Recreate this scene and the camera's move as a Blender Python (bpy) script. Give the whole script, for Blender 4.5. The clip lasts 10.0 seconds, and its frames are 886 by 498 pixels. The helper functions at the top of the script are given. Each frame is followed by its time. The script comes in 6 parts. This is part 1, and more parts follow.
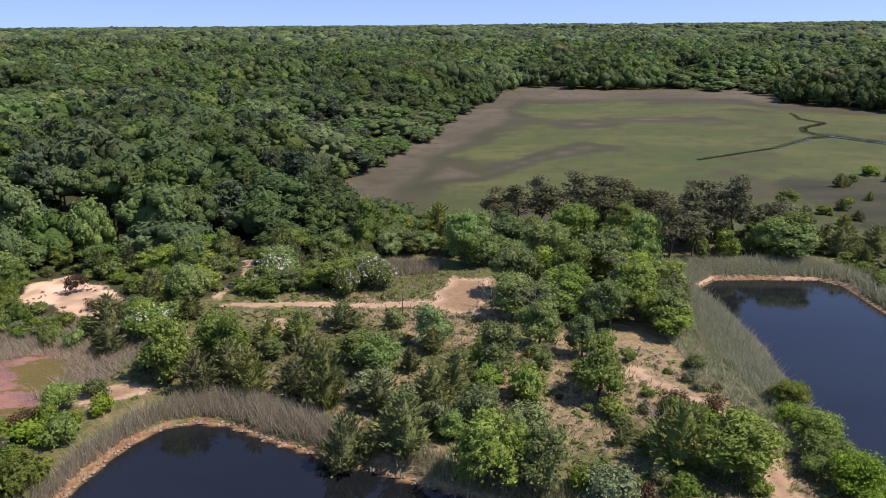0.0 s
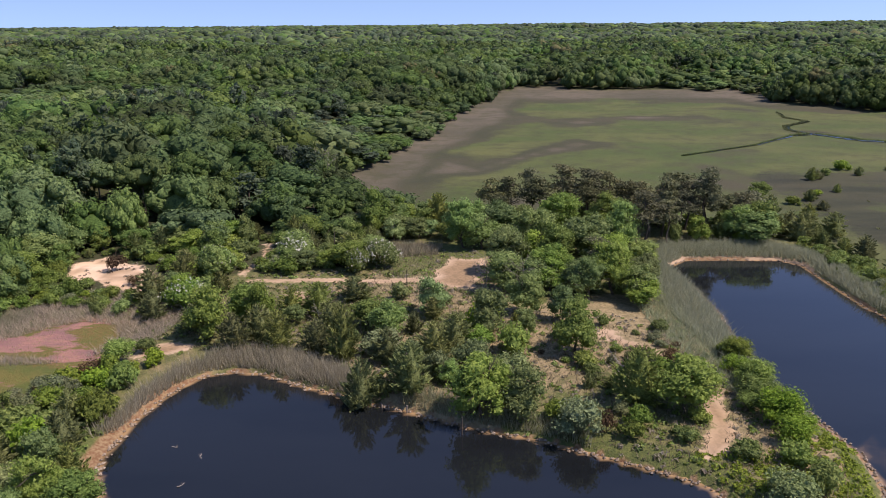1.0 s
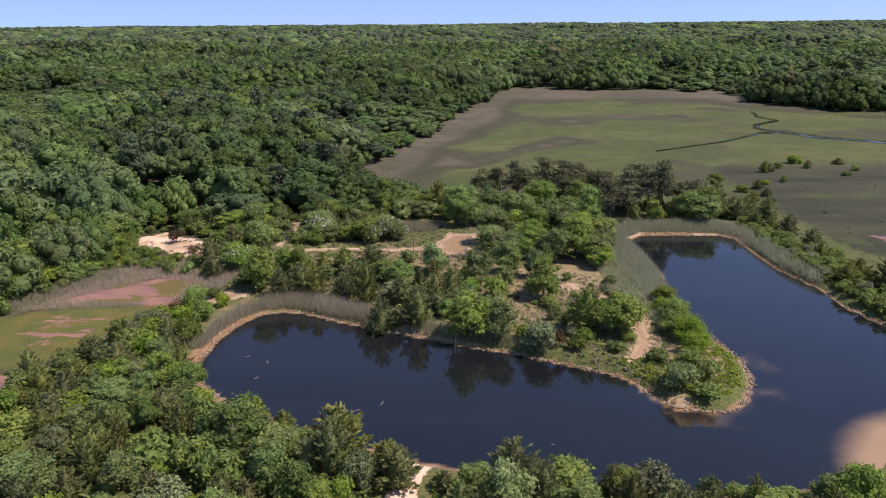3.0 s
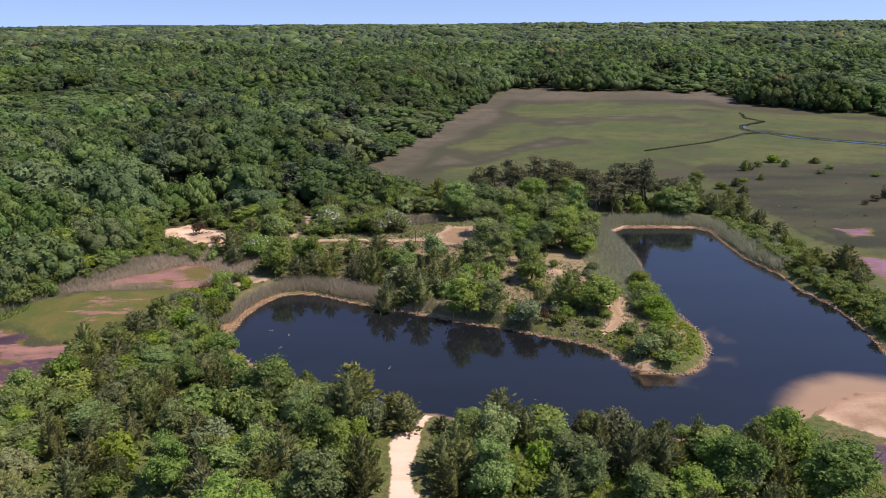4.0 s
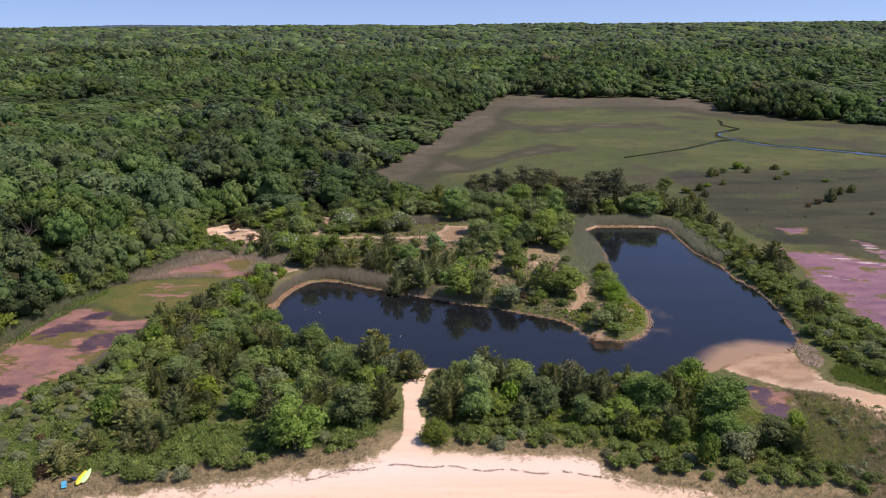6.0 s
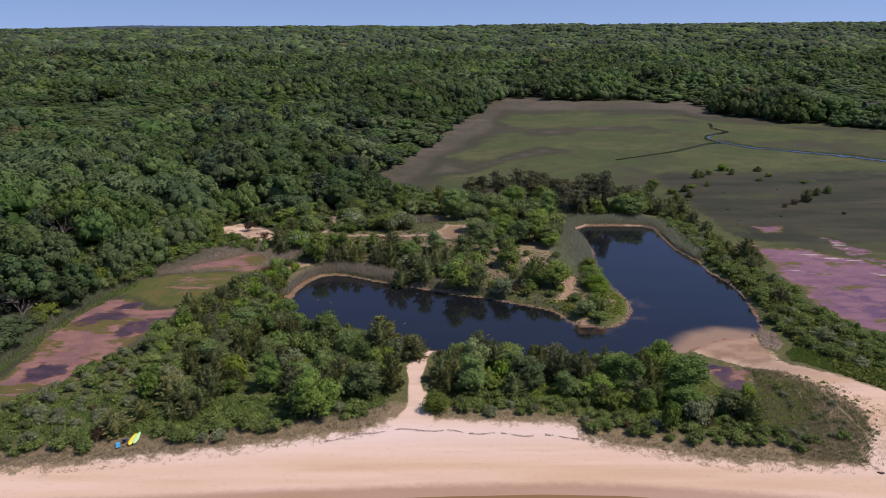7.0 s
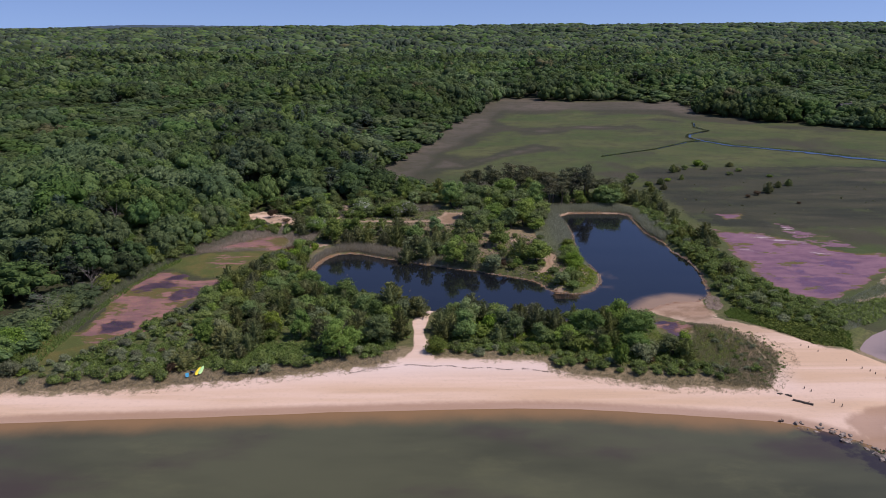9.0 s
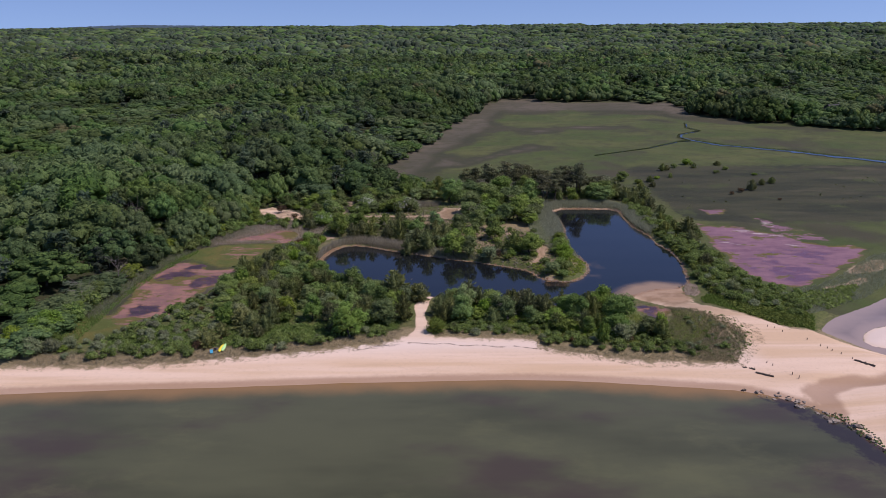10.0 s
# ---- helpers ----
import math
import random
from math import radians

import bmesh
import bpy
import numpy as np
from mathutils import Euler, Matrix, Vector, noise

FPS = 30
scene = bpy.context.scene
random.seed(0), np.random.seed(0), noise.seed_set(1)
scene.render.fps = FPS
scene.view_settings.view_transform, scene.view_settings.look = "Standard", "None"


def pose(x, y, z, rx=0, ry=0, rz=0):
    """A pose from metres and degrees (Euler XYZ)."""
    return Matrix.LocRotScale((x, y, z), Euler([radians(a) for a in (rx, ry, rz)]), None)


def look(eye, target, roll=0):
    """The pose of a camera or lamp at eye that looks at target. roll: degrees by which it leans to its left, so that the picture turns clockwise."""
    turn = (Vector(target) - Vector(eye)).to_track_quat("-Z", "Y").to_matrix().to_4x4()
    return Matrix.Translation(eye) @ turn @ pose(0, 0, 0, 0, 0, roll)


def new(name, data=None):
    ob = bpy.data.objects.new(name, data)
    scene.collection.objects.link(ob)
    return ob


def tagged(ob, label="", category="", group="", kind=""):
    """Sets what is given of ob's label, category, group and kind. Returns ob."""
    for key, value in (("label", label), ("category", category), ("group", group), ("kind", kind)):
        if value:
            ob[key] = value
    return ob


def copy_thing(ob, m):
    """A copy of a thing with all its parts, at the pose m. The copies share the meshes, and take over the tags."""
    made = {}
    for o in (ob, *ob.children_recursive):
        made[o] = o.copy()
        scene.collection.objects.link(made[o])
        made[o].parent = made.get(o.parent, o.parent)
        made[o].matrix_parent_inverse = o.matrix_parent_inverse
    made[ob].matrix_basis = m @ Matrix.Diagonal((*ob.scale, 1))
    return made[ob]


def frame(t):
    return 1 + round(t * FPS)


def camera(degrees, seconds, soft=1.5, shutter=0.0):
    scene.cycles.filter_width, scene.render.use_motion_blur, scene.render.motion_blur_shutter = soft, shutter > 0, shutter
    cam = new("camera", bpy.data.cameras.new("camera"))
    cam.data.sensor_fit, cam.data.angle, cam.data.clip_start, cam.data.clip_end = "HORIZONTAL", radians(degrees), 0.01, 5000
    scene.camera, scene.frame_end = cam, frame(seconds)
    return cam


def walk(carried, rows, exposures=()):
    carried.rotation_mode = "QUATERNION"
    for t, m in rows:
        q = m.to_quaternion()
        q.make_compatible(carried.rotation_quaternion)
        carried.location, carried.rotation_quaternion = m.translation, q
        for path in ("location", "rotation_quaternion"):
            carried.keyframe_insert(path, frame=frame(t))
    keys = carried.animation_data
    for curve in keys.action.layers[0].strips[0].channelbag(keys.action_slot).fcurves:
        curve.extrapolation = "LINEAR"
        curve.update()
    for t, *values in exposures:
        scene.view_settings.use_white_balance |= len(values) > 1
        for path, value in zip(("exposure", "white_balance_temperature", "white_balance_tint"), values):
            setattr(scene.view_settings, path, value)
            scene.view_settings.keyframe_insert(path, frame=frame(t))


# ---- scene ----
cam = camera(62.0, 10.0, soft=0.75)
METRES, EYE, TILT, LEAN, TURN = 120.0, 32.0, -16.8, 0.3, 0.0
ROWS = [
    (0.0, 0.0, 0.0, 0.0, 0.0, 0.0, -0.0),
    (0.5, 0.0006, -0.0462, -0.0091, 0.03, -0.03, 0.01),
    (1.0, 0.001, -0.0948, -0.0188, 0.03, -0.05, 0.02),
    (1.5, 0.0014, -0.1418, -0.0279, 0.04, -0.08, 0.03),
    (2.0, 0.002, -0.1915, -0.0367, 0.05, -0.12, 0.03),
    (2.5, 0.0025, -0.2396, -0.0439, 0.06, -0.14, 0.02),
    (4.0, 0.0039, -0.3888, -0.0632, 0.07, -0.22, -0.06),
    (4.5, 0.0044, -0.4382, -0.0672, 0.08, -0.26, -0.06),
    (5.0, 0.0048, -0.491, -0.0679, 0.09, -0.29, -0.06),
    (5.5, 0.0052, -0.5418, -0.0674, 0.08, -0.31, -0.07),
    (7.0, 0.0063, -0.6957, -0.0723, 0.09, -0.31, -0.06),
    (7.5, 0.0067, -0.7439, -0.0791, 0.1, -0.32, -0.07),
    (8.0, 0.0072, -0.794, -0.0874, 0.1, -0.34, -0.08),
    (8.5, 0.0077, -0.8419, -0.0955, 0.11, -0.36, -0.07),
    (9.0, 0.0086, -0.8923, -0.1036, 0.11, -0.38, -0.08),
    (9.5, 0.0093, -0.9406, -0.1108, 0.12, -0.38, -0.08),
    (10.0, 0.0099, -0.9908, -0.118, 0.11, -0.39, -0.09),
]
walk(cam, [(t, pose(0, 0, EYE, TILT, LEAN, TURN) @ pose(METRES * x, METRES * y, METRES * z, 90 + pitch, roll, yaw)) for t, x, y, z, yaw, pitch, roll in ROWS],
     exposures=[(0.0, 0.17, 6850, 28), (5.7, 0.05, 6950, 29), (6.8, -0.46, 6650, 30), (10.0, -0.52, 6300, 31)])

# ---- sky and sun ----
SUN = Vector((0.54, -0.12, 0.83)).normalized()
world = bpy.data.worlds.new("world")
scene.world = world
world.use_nodes = True
wn = world.node_tree
sky = wn.nodes.new("ShaderNodeTexSky")
sky.sky_type, sky.sun_disc = "NISHITA", False
sky.sun_elevation, sky.sun_rotation = math.asin(SUN.z), math.atan2(SUN.x, SUN.y)
sky.altitude, sky.air_density, sky.dust_density, sky.ozone_density = 0, 1.0, 0.2, 6.0
back = wn.nodes["Background"]
back.inputs["Strength"].default_value = 0.16
# the clear band of sky starts close above the skyline
where = wn.nodes.new("ShaderNodeTexCoord")
lift = wn.nodes.new("ShaderNodeVectorMath")
lift.operation = "ADD"
lift.inputs[1].default_value = (0, 0, 0.16)
wn.links.new(where.outputs["Generated"], lift.inputs[0])
wn.links.new(lift.outputs[0], sky.inputs["Vector"])
wn.links.new(sky.outputs[0], back.inputs["Color"])
sun = new("sun", bpy.data.lights.new("sun", "SUN"))
sun.data.energy, sun.data.angle, sun.data.color = 5.2, radians(0.53), (1.0, 0.94, 0.84)
sun.matrix_world = look(SUN * 300, (0, 0, 0))


# ---- materials ----
class Net:
    """A short hand for node materials."""

    def __init__(self, name):
        self.mat = bpy.data.materials.new(name)
        self.mat.use_nodes = True
        self.tree = self.mat.node_tree
        self.shader = self.tree.nodes["Principled BSDF"]
        self.place = None

    def node(self, kind, **sockets):
        n = self.tree.nodes.new(kind)
        for k, v in sockets.items():
            self.put(n.inputs[k.replace("_", " ")], v)
        return n

    def put(self, socket, v):
        if isinstance(v, bpy.types.NodeSocket):
            self.tree.links.new(v, socket)
        elif isinstance(v, tuple) and len(v) == 3 and socket.type == "RGBA":
            socket.default_value = (*v, 1)
        else:
            socket.default_value = v

    def where(self, sx=1.0, sy=1.0, sz=1.0):
        if self.place is None:
            self.place = self.tree.nodes.new("ShaderNodeNewGeometry")
        n = self.node("ShaderNodeMapping", Scale=(sx, sy, sz))
        self.put(n.inputs["Vector"], self.place.outputs["Position"])
        return n.outputs[0]

    def noise(self, scale, detail=4, rough=0.6, stretch=(1, 1, 1)):
        n = self.node("ShaderNodeTexNoise", Scale=scale, Detail=detail, Roughness=rough)
        self.put(n.inputs["Vector"], self.where(*stretch))
        return n.outputs["Fac"]

    def math(self, op, a, b=0.0, c=0.0):
        n = self.tree.nodes.new("ShaderNodeMath")
        n.operation = op
        for socket, v in zip(n.inputs, (a, b, c)):
            self.put(socket, v)
        return n.outputs[0]

    def step(self, v, lo, hi):
        n = self.tree.nodes.new("ShaderNodeMapRange")
        n.interpolation_type = "SMOOTHSTEP"
        for k, w in (("Value", v), ("From Min", lo), ("From Max", hi)):
            self.put(n.inputs[k], w)
        return n.outputs[0]

    def mix(self, fac, a, b, how="MIX"):
        n = self.tree.nodes.new("ShaderNodeMix")
        n.data_type, n.blend_type = "RGBA", how
        for i, v in ((0, fac), (6, a), (7, b)):
            self.put(n.inputs[i], v)
        return n.outputs[2]

    def attribute(self, name):
        n = self.tree.nodes.new("ShaderNodeAttribute")
        n.attribute_name = name
        return n

    def split(self, name):
        n = self.tree.nodes.new("ShaderNodeSeparateColor")
        self.put(n.inputs[0], self.attribute(name).outputs["Color"])
        return n.outputs

    def bump(self, height, strength, distance):
        n = self.node("ShaderNodeBump", Strength=strength, Distance=distance, Height=height)
        self.put(self.shader.inputs["Normal"], n.outputs[0])

    def done(self, colour, rough=0.85, spec=0.3):
        self.put(self.shader.inputs["Base Color"], colour)
        self.put(self.shader.inputs["Roughness"], rough)
        self.put(self.shader.inputs["Specular IOR Level"], spec)
        return self.mat


def foliage(name, light, dark, tone=False, through_light=0.25, leaf=7.0, mass=False):
    """Leaves: lighter and darker sprays, and a shade of its own for each tree."""
    m = Net(name)
    geo = m.tree.nodes.new("ShaderNodeNewGeometry")
    each = m.attribute("tone").outputs["Fac"] if tone else m.tree.nodes.new("ShaderNodeObjectInfo").outputs["Random"]
    if mass:
        each = m.step(m.noise(0.45, 3, 0.5), 0.3, 0.7)
    c = m.mix(geo.outputs["Random Per Island"], dark, light)
    grain = m.noise(leaf, 3, 0.7)
    if tone:
        c = m.mix(m.step(each, 1.02, 1.1), c, (0.12, 0.115, 0.05))
        # pine colours tinted bluer, to stand in for distance haze
        c = m.mix(m.attribute("hazed_conifer").outputs["Fac"], c, m.mix(geo.outputs["Random Per Island"], (0.06, 0.092, 0.06), (0.116, 0.153, 0.092)))
    # dark flecks painted in for the shaded gaps between leaves
    c = m.mix(m.step(grain, 0.32, 0.54), tuple(v * 0.62 for v in dark), c)
    hsv = m.node("ShaderNodeHueSaturation", Color=c)
    m.put(hsv.inputs["Hue"], m.math("MULTIPLY_ADD", m.math("FRACT", m.math("MULTIPLY", each, 5.3)), 0.036, 0.480))
    wander = each if tone or mass else m.math("FRACT", m.math("MULTIPLY", each, 7.31))
    m.put(hsv.inputs["Value"], m.math("MULTIPLY_ADD", wander, 1.0 if tone else 0.62, 0.57 if tone else 0.76))
    m.put(hsv.inputs["Saturation"], m.math("MULTIPLY_ADD", m.math("FRACT", m.math("MULTIPLY", each, 3.7)), 0.3, 0.85))
    m.done(hsv.outputs[0], 0.7, 0.12)
    ruffle = m.node("ShaderNodeBump", Strength=0.9, Distance=1.2 / leaf, Height=m.noise(leaf * 1.3, 2, 0.6))
    m.put(m.shader.inputs["Normal"], ruffle.outputs[0])
    glow = m.node("ShaderNodeBsdfTranslucent", Color=hsv.outputs[0])
    both = m.node("ShaderNodeMixShader", Fac=through_light)
    m.put(both.inputs[1], m.shader.outputs[0])
    m.put(both.inputs[2], glow.outputs[0])
    m.put(m.tree.nodes["Material Output"].inputs["Surface"], both.outputs[0])
    return m.mat


def plain(name, a, b, scale=4.0, rough=0.85, relief=0.3, spec=0.3):
    """A surface of two mingled shades with a fine grain."""
    m = Net(name)
    n1, n2 = m.noise(scale), m.noise(scale * 7, 3)
    each = m.tree.nodes.new("ShaderNodeNewGeometry").outputs["Random Per Island"]
    c = m.mix(m.step(m.math("ADD", n1, m.math("MULTIPLY_ADD", each, 0.5, -0.25)), 0.3, 0.7), a, b)
    c = m.mix(m.math("MULTIPLY", n2, 0.35), c, (0.03, 0.025, 0.02))
    m.bump(n2, relief, 0.05)
    return m.done(c, rough, spec)


def ground_material():
    m = Net("ground")
    sand, mud, marsh = m.split("zone_a")[:3]
    wood, dry, rim = m.split("zone_b")[:3]
    wet, white, reed = m.split("zone_c")[:3]
    dirt, lush, algae = m.split("zone_d")[:3]
    pool, sappy, salt = m.split("zone_e")[:3]
    swale = m.split("zone_f")[0]
    fine, mid, wide = m.noise(3.0, 5), m.noise(0.5, 5), m.noise(0.09, 4)
    grit = m.noise(14.0, 4)
    fray = m.math("MULTIPLY_ADD", m.math("ADD", m.math("MULTIPLY", mid, 0.6), m.math("MULTIPLY", fine, 0.4)), 1.1, -0.55)

    def edge(v, lo=0.38, hi=0.62):
        return m.step(m.math("ADD", v, fray), lo, hi)

    # rough grass: straw, olive and bare patches
    tuft = m.step(m.math('ADD', m.math('MULTIPLY', fine, 0.5), m.math('MULTIPLY', m.noise(1.3, 5, 0.7), 0.5)), 0.4, 0.6)
    straw = m.mix(tuft, (0.30, 0.235, 0.13), (0.18, 0.15, 0.076))
    olive = m.mix(tuft, (0.145, 0.145, 0.05), (0.075, 0.085, 0.03))
    c = m.mix(m.step(m.math("ADD", m.math("MULTIPLY", mid, 0.7), m.math("MULTIPLY_ADD", dry, 0.7, -0.2)), 0.38, 0.62), olive, straw)
    c = m.mix(edge(lush), c, m.mix(tuft, (0.12, 0.135, 0.038), (0.065, 0.084, 0.024)))
    # salt marsh: green meadow with brown reed drifts
    drift = m.noise(0.022, 6, 0.6)
    streak = m.noise(0.035, 5, 0.55, (0.7, 1.2, 1))
    meadow = m.mix(m.step(streak, 0.35, 0.7), (0.056, 0.082, 0.02), (0.098, 0.107, 0.034))
    brown = m.mix(m.step(reed, 0.55, 0.9), m.mix(m.step(streak, 0.35, 0.65), (0.062, 0.058, 0.031), (0.042, 0.046, 0.021)), m.mix(m.step(streak, 0.35, 0.65), (0.115, 0.098, 0.066), (0.078, 0.072, 0.044)))
    meadow = m.mix(m.step(m.math("ADD", drift, m.math("MULTIPLY_ADD", reed, 0.36, 0.0)), 0.52, 0.65), meadow, brown)
    meadow = m.mix(m.math("MULTIPLY", m.step(m.noise(0.16, 7, 0.75), 0.47, 0.62), 0.6), meadow, (0.05, 0.055, 0.022))
    c = m.mix(edge(marsh), c, meadow)
    # woodland floor
    floor_c = m.mix(tuft, (0.045, 0.04, 0.02), (0.04, 0.055, 0.016))
    c = m.mix(edge(wood), c, floor_c)
    # the swale by the far pond: dark rush beds combed by the tide, pale dry swathes between
    comb = m.noise(0.055, 6, 0.62, (0.45, 1.7, 1))
    rush = m.mix(m.step(comb, 0.36, 0.62), (0.022, 0.026, 0.014), (0.05, 0.05, 0.026))
    rush = m.mix(m.math("MULTIPLY", m.step(m.noise(0.03, 5, 0.6, (0.6, 1.6, 1)), 0.55, 0.68), 0.7), rush, (0.10, 0.09, 0.052))
    rush = m.mix(m.step(m.noise(0.08, 6, 0.7), 0.55, 0.66), rush, (0.052, 0.066, 0.022))
    c = m.mix(m.math("MULTIPLY", edge(swale), 0.9), c, rush)
    # the sappy grass round the small marsh
    c = m.mix(edge(sappy), c, m.mix(m.step(m.noise(0.22, 6, 0.66), 0.4, 0.62), (0.08, 0.10, 0.022), (0.13, 0.115, 0.03)))
    # mud flats: pink algae, purple wet pools, a rusty fringe, green tufts
    wisp = m.noise(0.35, 7, 0.68, (0.6, 1.3, 1))
    blot = m.noise(0.11, 7, 0.62)
    pink = m.mix(m.step(wisp, 0.36, 0.62), (0.31, 0.165, 0.125), (0.21, 0.115, 0.105))
    mauve = m.mix(m.step(m.math("ADD", m.math("MULTIPLY", wisp, 0.6), m.math("MULTIPLY", blot, 0.4)), 0.38, 0.62), (0.25, 0.142, 0.168), (0.165, 0.09, 0.122))
    flat = m.mix(algae, pink, mauve)
    soaked = m.step(m.math("ADD", m.math("MULTIPLY", pool, 0.62), m.math("ADD", m.math("MULTIPLY_ADD", blot, 1.5, -0.75), m.math("MULTIPLY_ADD", wisp, 1.1, -0.55))), 0.34, 0.5)
    flat = m.mix(m.math("MULTIPLY", m.step(soaked, 0.02, 0.3), m.math("MULTIPLY_ADD", algae, -0.75, 0.75)), flat, (0.20, 0.105, 0.04))
    flat = m.mix(soaked, flat, m.mix(algae, m.mix(m.step(wisp, 0.4, 0.65), (0.056, 0.036, 0.052), (0.115, 0.066, 0.08)), m.mix(wisp, (0.125, 0.062, 0.10), (0.16, 0.082, 0.118))))
    crust = m.step(m.math("ADD", m.math("MULTIPLY", salt, 0.2), m.noise(0.42, 8, 0.78, (0.4, 1.7, 1))), 0.70, 0.78)
    flat = m.mix(m.math("MULTIPLY", crust, 0.85), flat, (0.50, 0.42, 0.42))
    weedy = m.math("ADD", m.noise(0.16, 8, 0.68, (0.6, 1.3, 1)), m.math("ADD", m.math("MULTIPLY_ADD", soaked, -0.05, m.math("MULTIPLY", algae, -0.06)), m.math("MULTIPLY", m.step(mud, 0.98, 0.6), 0.10)))
    flat = m.mix(m.step(weedy, 0.515, 0.545), flat, m.mix(tuft, (0.10, 0.105, 0.027), (0.15, 0.105, 0.035)))
    on_mud = m.step(m.math("ADD", mud, m.math("ADD", fray, m.math("MULTIPLY_ADD", weedy, -1.6, 0.8))), 0.42, 0.54)
    c = m.mix(on_mud, c, flat)
    pan = soaked
    c = m.mix(m.math("MULTIPLY", m.math("MULTIPLY", crust, m.step(salt, 0.3, 0.6)), 0.8), c, (0.47, 0.40, 0.37))
    # sand
    tide = m.noise(0.22, 4, 0.5, (0.1, 1.4, 1))
    s = m.mix(m.step(tide, 0.34, 0.68), (0.70, 0.53, 0.385), (0.59, 0.42, 0.262))
    s = m.mix(m.math("MULTIPLY", m.step(m.noise(0.9, 5, 0.7, (0.1, 1.4, 1)), 0.50, 0.7), 0.2), s, (0.42, 0.30, 0.20))
    s = m.mix(m.math("MULTIPLY", m.step(m.noise(1.6, 5, 0.75), 0.52, 0.68), 0.25), s, (0.40, 0.30, 0.215))
    s = m.mix(m.math("MULTIPLY", white, 0.9), s, (0.71, 0.595, 0.50))
    s = m.mix(m.math("MULTIPLY", m.step(grit, 0.5, 0.75), 0.25), s, (0.33, 0.25, 0.18))
    s = m.mix(dirt, s, m.mix(m.step(fine, 0.35, 0.65), (0.285, 0.195, 0.112), (0.205, 0.145, 0.08)))
    on_sand = edge(sand, 0.42, 0.58)
    c = m.mix(on_sand, c, s)
    rust = m.mix(m.step(fine, 0.4, 0.6), (0.17, 0.09, 0.045), (0.26, 0.18, 0.095))
    c = m.mix(m.step(m.math("ADD", rim, m.math("MULTIPLY", fray, 0.8)), 0.3, 0.6), c, rust)
    damp = m.step(m.math("ADD", wet, m.math("MULTIPLY", fray, 0.35)), 0.3, 0.7)
    c = m.mix(m.math("MULTIPLY", damp, 0.62), c, (0.25, 0.14, 0.075))
    rough = m.math("MULTIPLY_ADD", damp, -0.22, 0.92)
    rough = m.math("SUBTRACT", rough, m.math("MULTIPLY", m.math("MULTIPLY", on_mud, pan), 0.5))
    m.bump(m.math("ADD", fine, m.math("MULTIPLY", grit, 0.4)), m.math("MULTIPLY_ADD", on_sand, -0.52, 0.6), 0.25)
    return m.done(c, rough, 0.3)


def water_material(name, deep, shoal, ripple, beds=0.0, gleam=0.5):
    """Still water: the bed shows where it is shallow; a little wind on it."""
    m = Net(name)
    depth = m.math("ADD", m.attribute("depth").outputs["Fac"], m.math("MULTIPLY_ADD", m.noise(0.12, 5), 0.6, -0.3))
    weed = m.noise(0.05, 4, 0.6, (0.5, 1.5, 1))
    c = m.mix(m.step(depth, 0.05, 0.75), shoal, m.mix(m.step(weed, 0.35, 0.75), deep, tuple(v * 0.62 for v in deep)))
    if beds:
        meadow = m.step(m.noise(0.035, 5, 0.55, (0.7, 1.4, 1)), 0.47, 0.62)
        c = m.mix(m.math("MULTIPLY", m.math("MULTIPLY", meadow, m.step(depth, 0.5, 1.0)), beds), c, (0.06, 0.043, 0.034))
        pale = m.step(m.noise(0.05, 7, 0.7, (0.7, 1.3, 1)), 0.5, 0.68)
        c = m.mix(m.math("MULTIPLY", m.math("MULTIPLY", pale, m.step(depth, 0.4, 0.9)), 0.55), c, (0.118, 0.122, 0.056))
        wrack = m.math("ADD", m.attribute("weedbed").outputs["Fac"], m.math("MULTIPLY_ADD", m.noise(0.45, 7, 0.72), 1.9, -0.95))
        c = m.mix(m.math("MULTIPLY", m.step(wrack, 0.35, 0.75), 0.8), c, (0.028, 0.02, 0.024))
    wind = m.noise(0.7, 3, 0.5, (0.6, 1.5, 1))
    m.bump(wind, ripple, 0.12)
    m.shader.inputs["IOR"].default_value = 1.33
    return m.done(c, 0.06, gleam)


M_GROUND = ground_material()
M_POND = water_material("pond_water", (0.0102, 0.0125, 0.0145), (0.31, 0.205, 0.105), 0.05, 0.0, 1.0)
M_SEA = water_material("bay_water", (0.088, 0.092, 0.046), (0.25, 0.15, 0.06), 0.10, 0.8)
M_INLET = water_material("inlet_water", (0.23, 0.185, 0.165), (0.33, 0.255, 0.21), 0.05)
M_OAK = foliage("oak_leaves", (0.305, 0.415, 0.125), (0.15, 0.235, 0.068), through_light=0.42)
M_BRIGHT = foliage("bright_leaves", (0.31, 0.42, 0.115), (0.165, 0.25, 0.066), through_light=0.45)
M_CEDAR = foliage("cedar_needles", (0.285, 0.33, 0.118), (0.125, 0.15, 0.055), through_light=0.36)
M_PINE = foliage("pine_needles", (0.205, 0.22, 0.115), (0.105, 0.115, 0.058), through_light=0.35)
M_SILVER = foliage("silver_leaves", (0.284, 0.336, 0.158), (0.147, 0.184, 0.084), leaf=10.0)
M_BLOSSOM = foliage("blossom", (0.62, 0.62, 0.55), (0.42, 0.44, 0.35))
M_SHRUB = foliage("shrub_leaves", (0.278, 0.373, 0.086), (0.137, 0.206, 0.051), through_light=0.42)
M_BRUSH = foliage("brush_leaves", (0.275, 0.37, 0.105), (0.14, 0.205, 0.058), through_light=0.42, mass=True)
M_SAGE = foliage("silver_brush_leaves", (0.32, 0.37, 0.20), (0.175, 0.215, 0.105), leaf=10.0, mass=True)
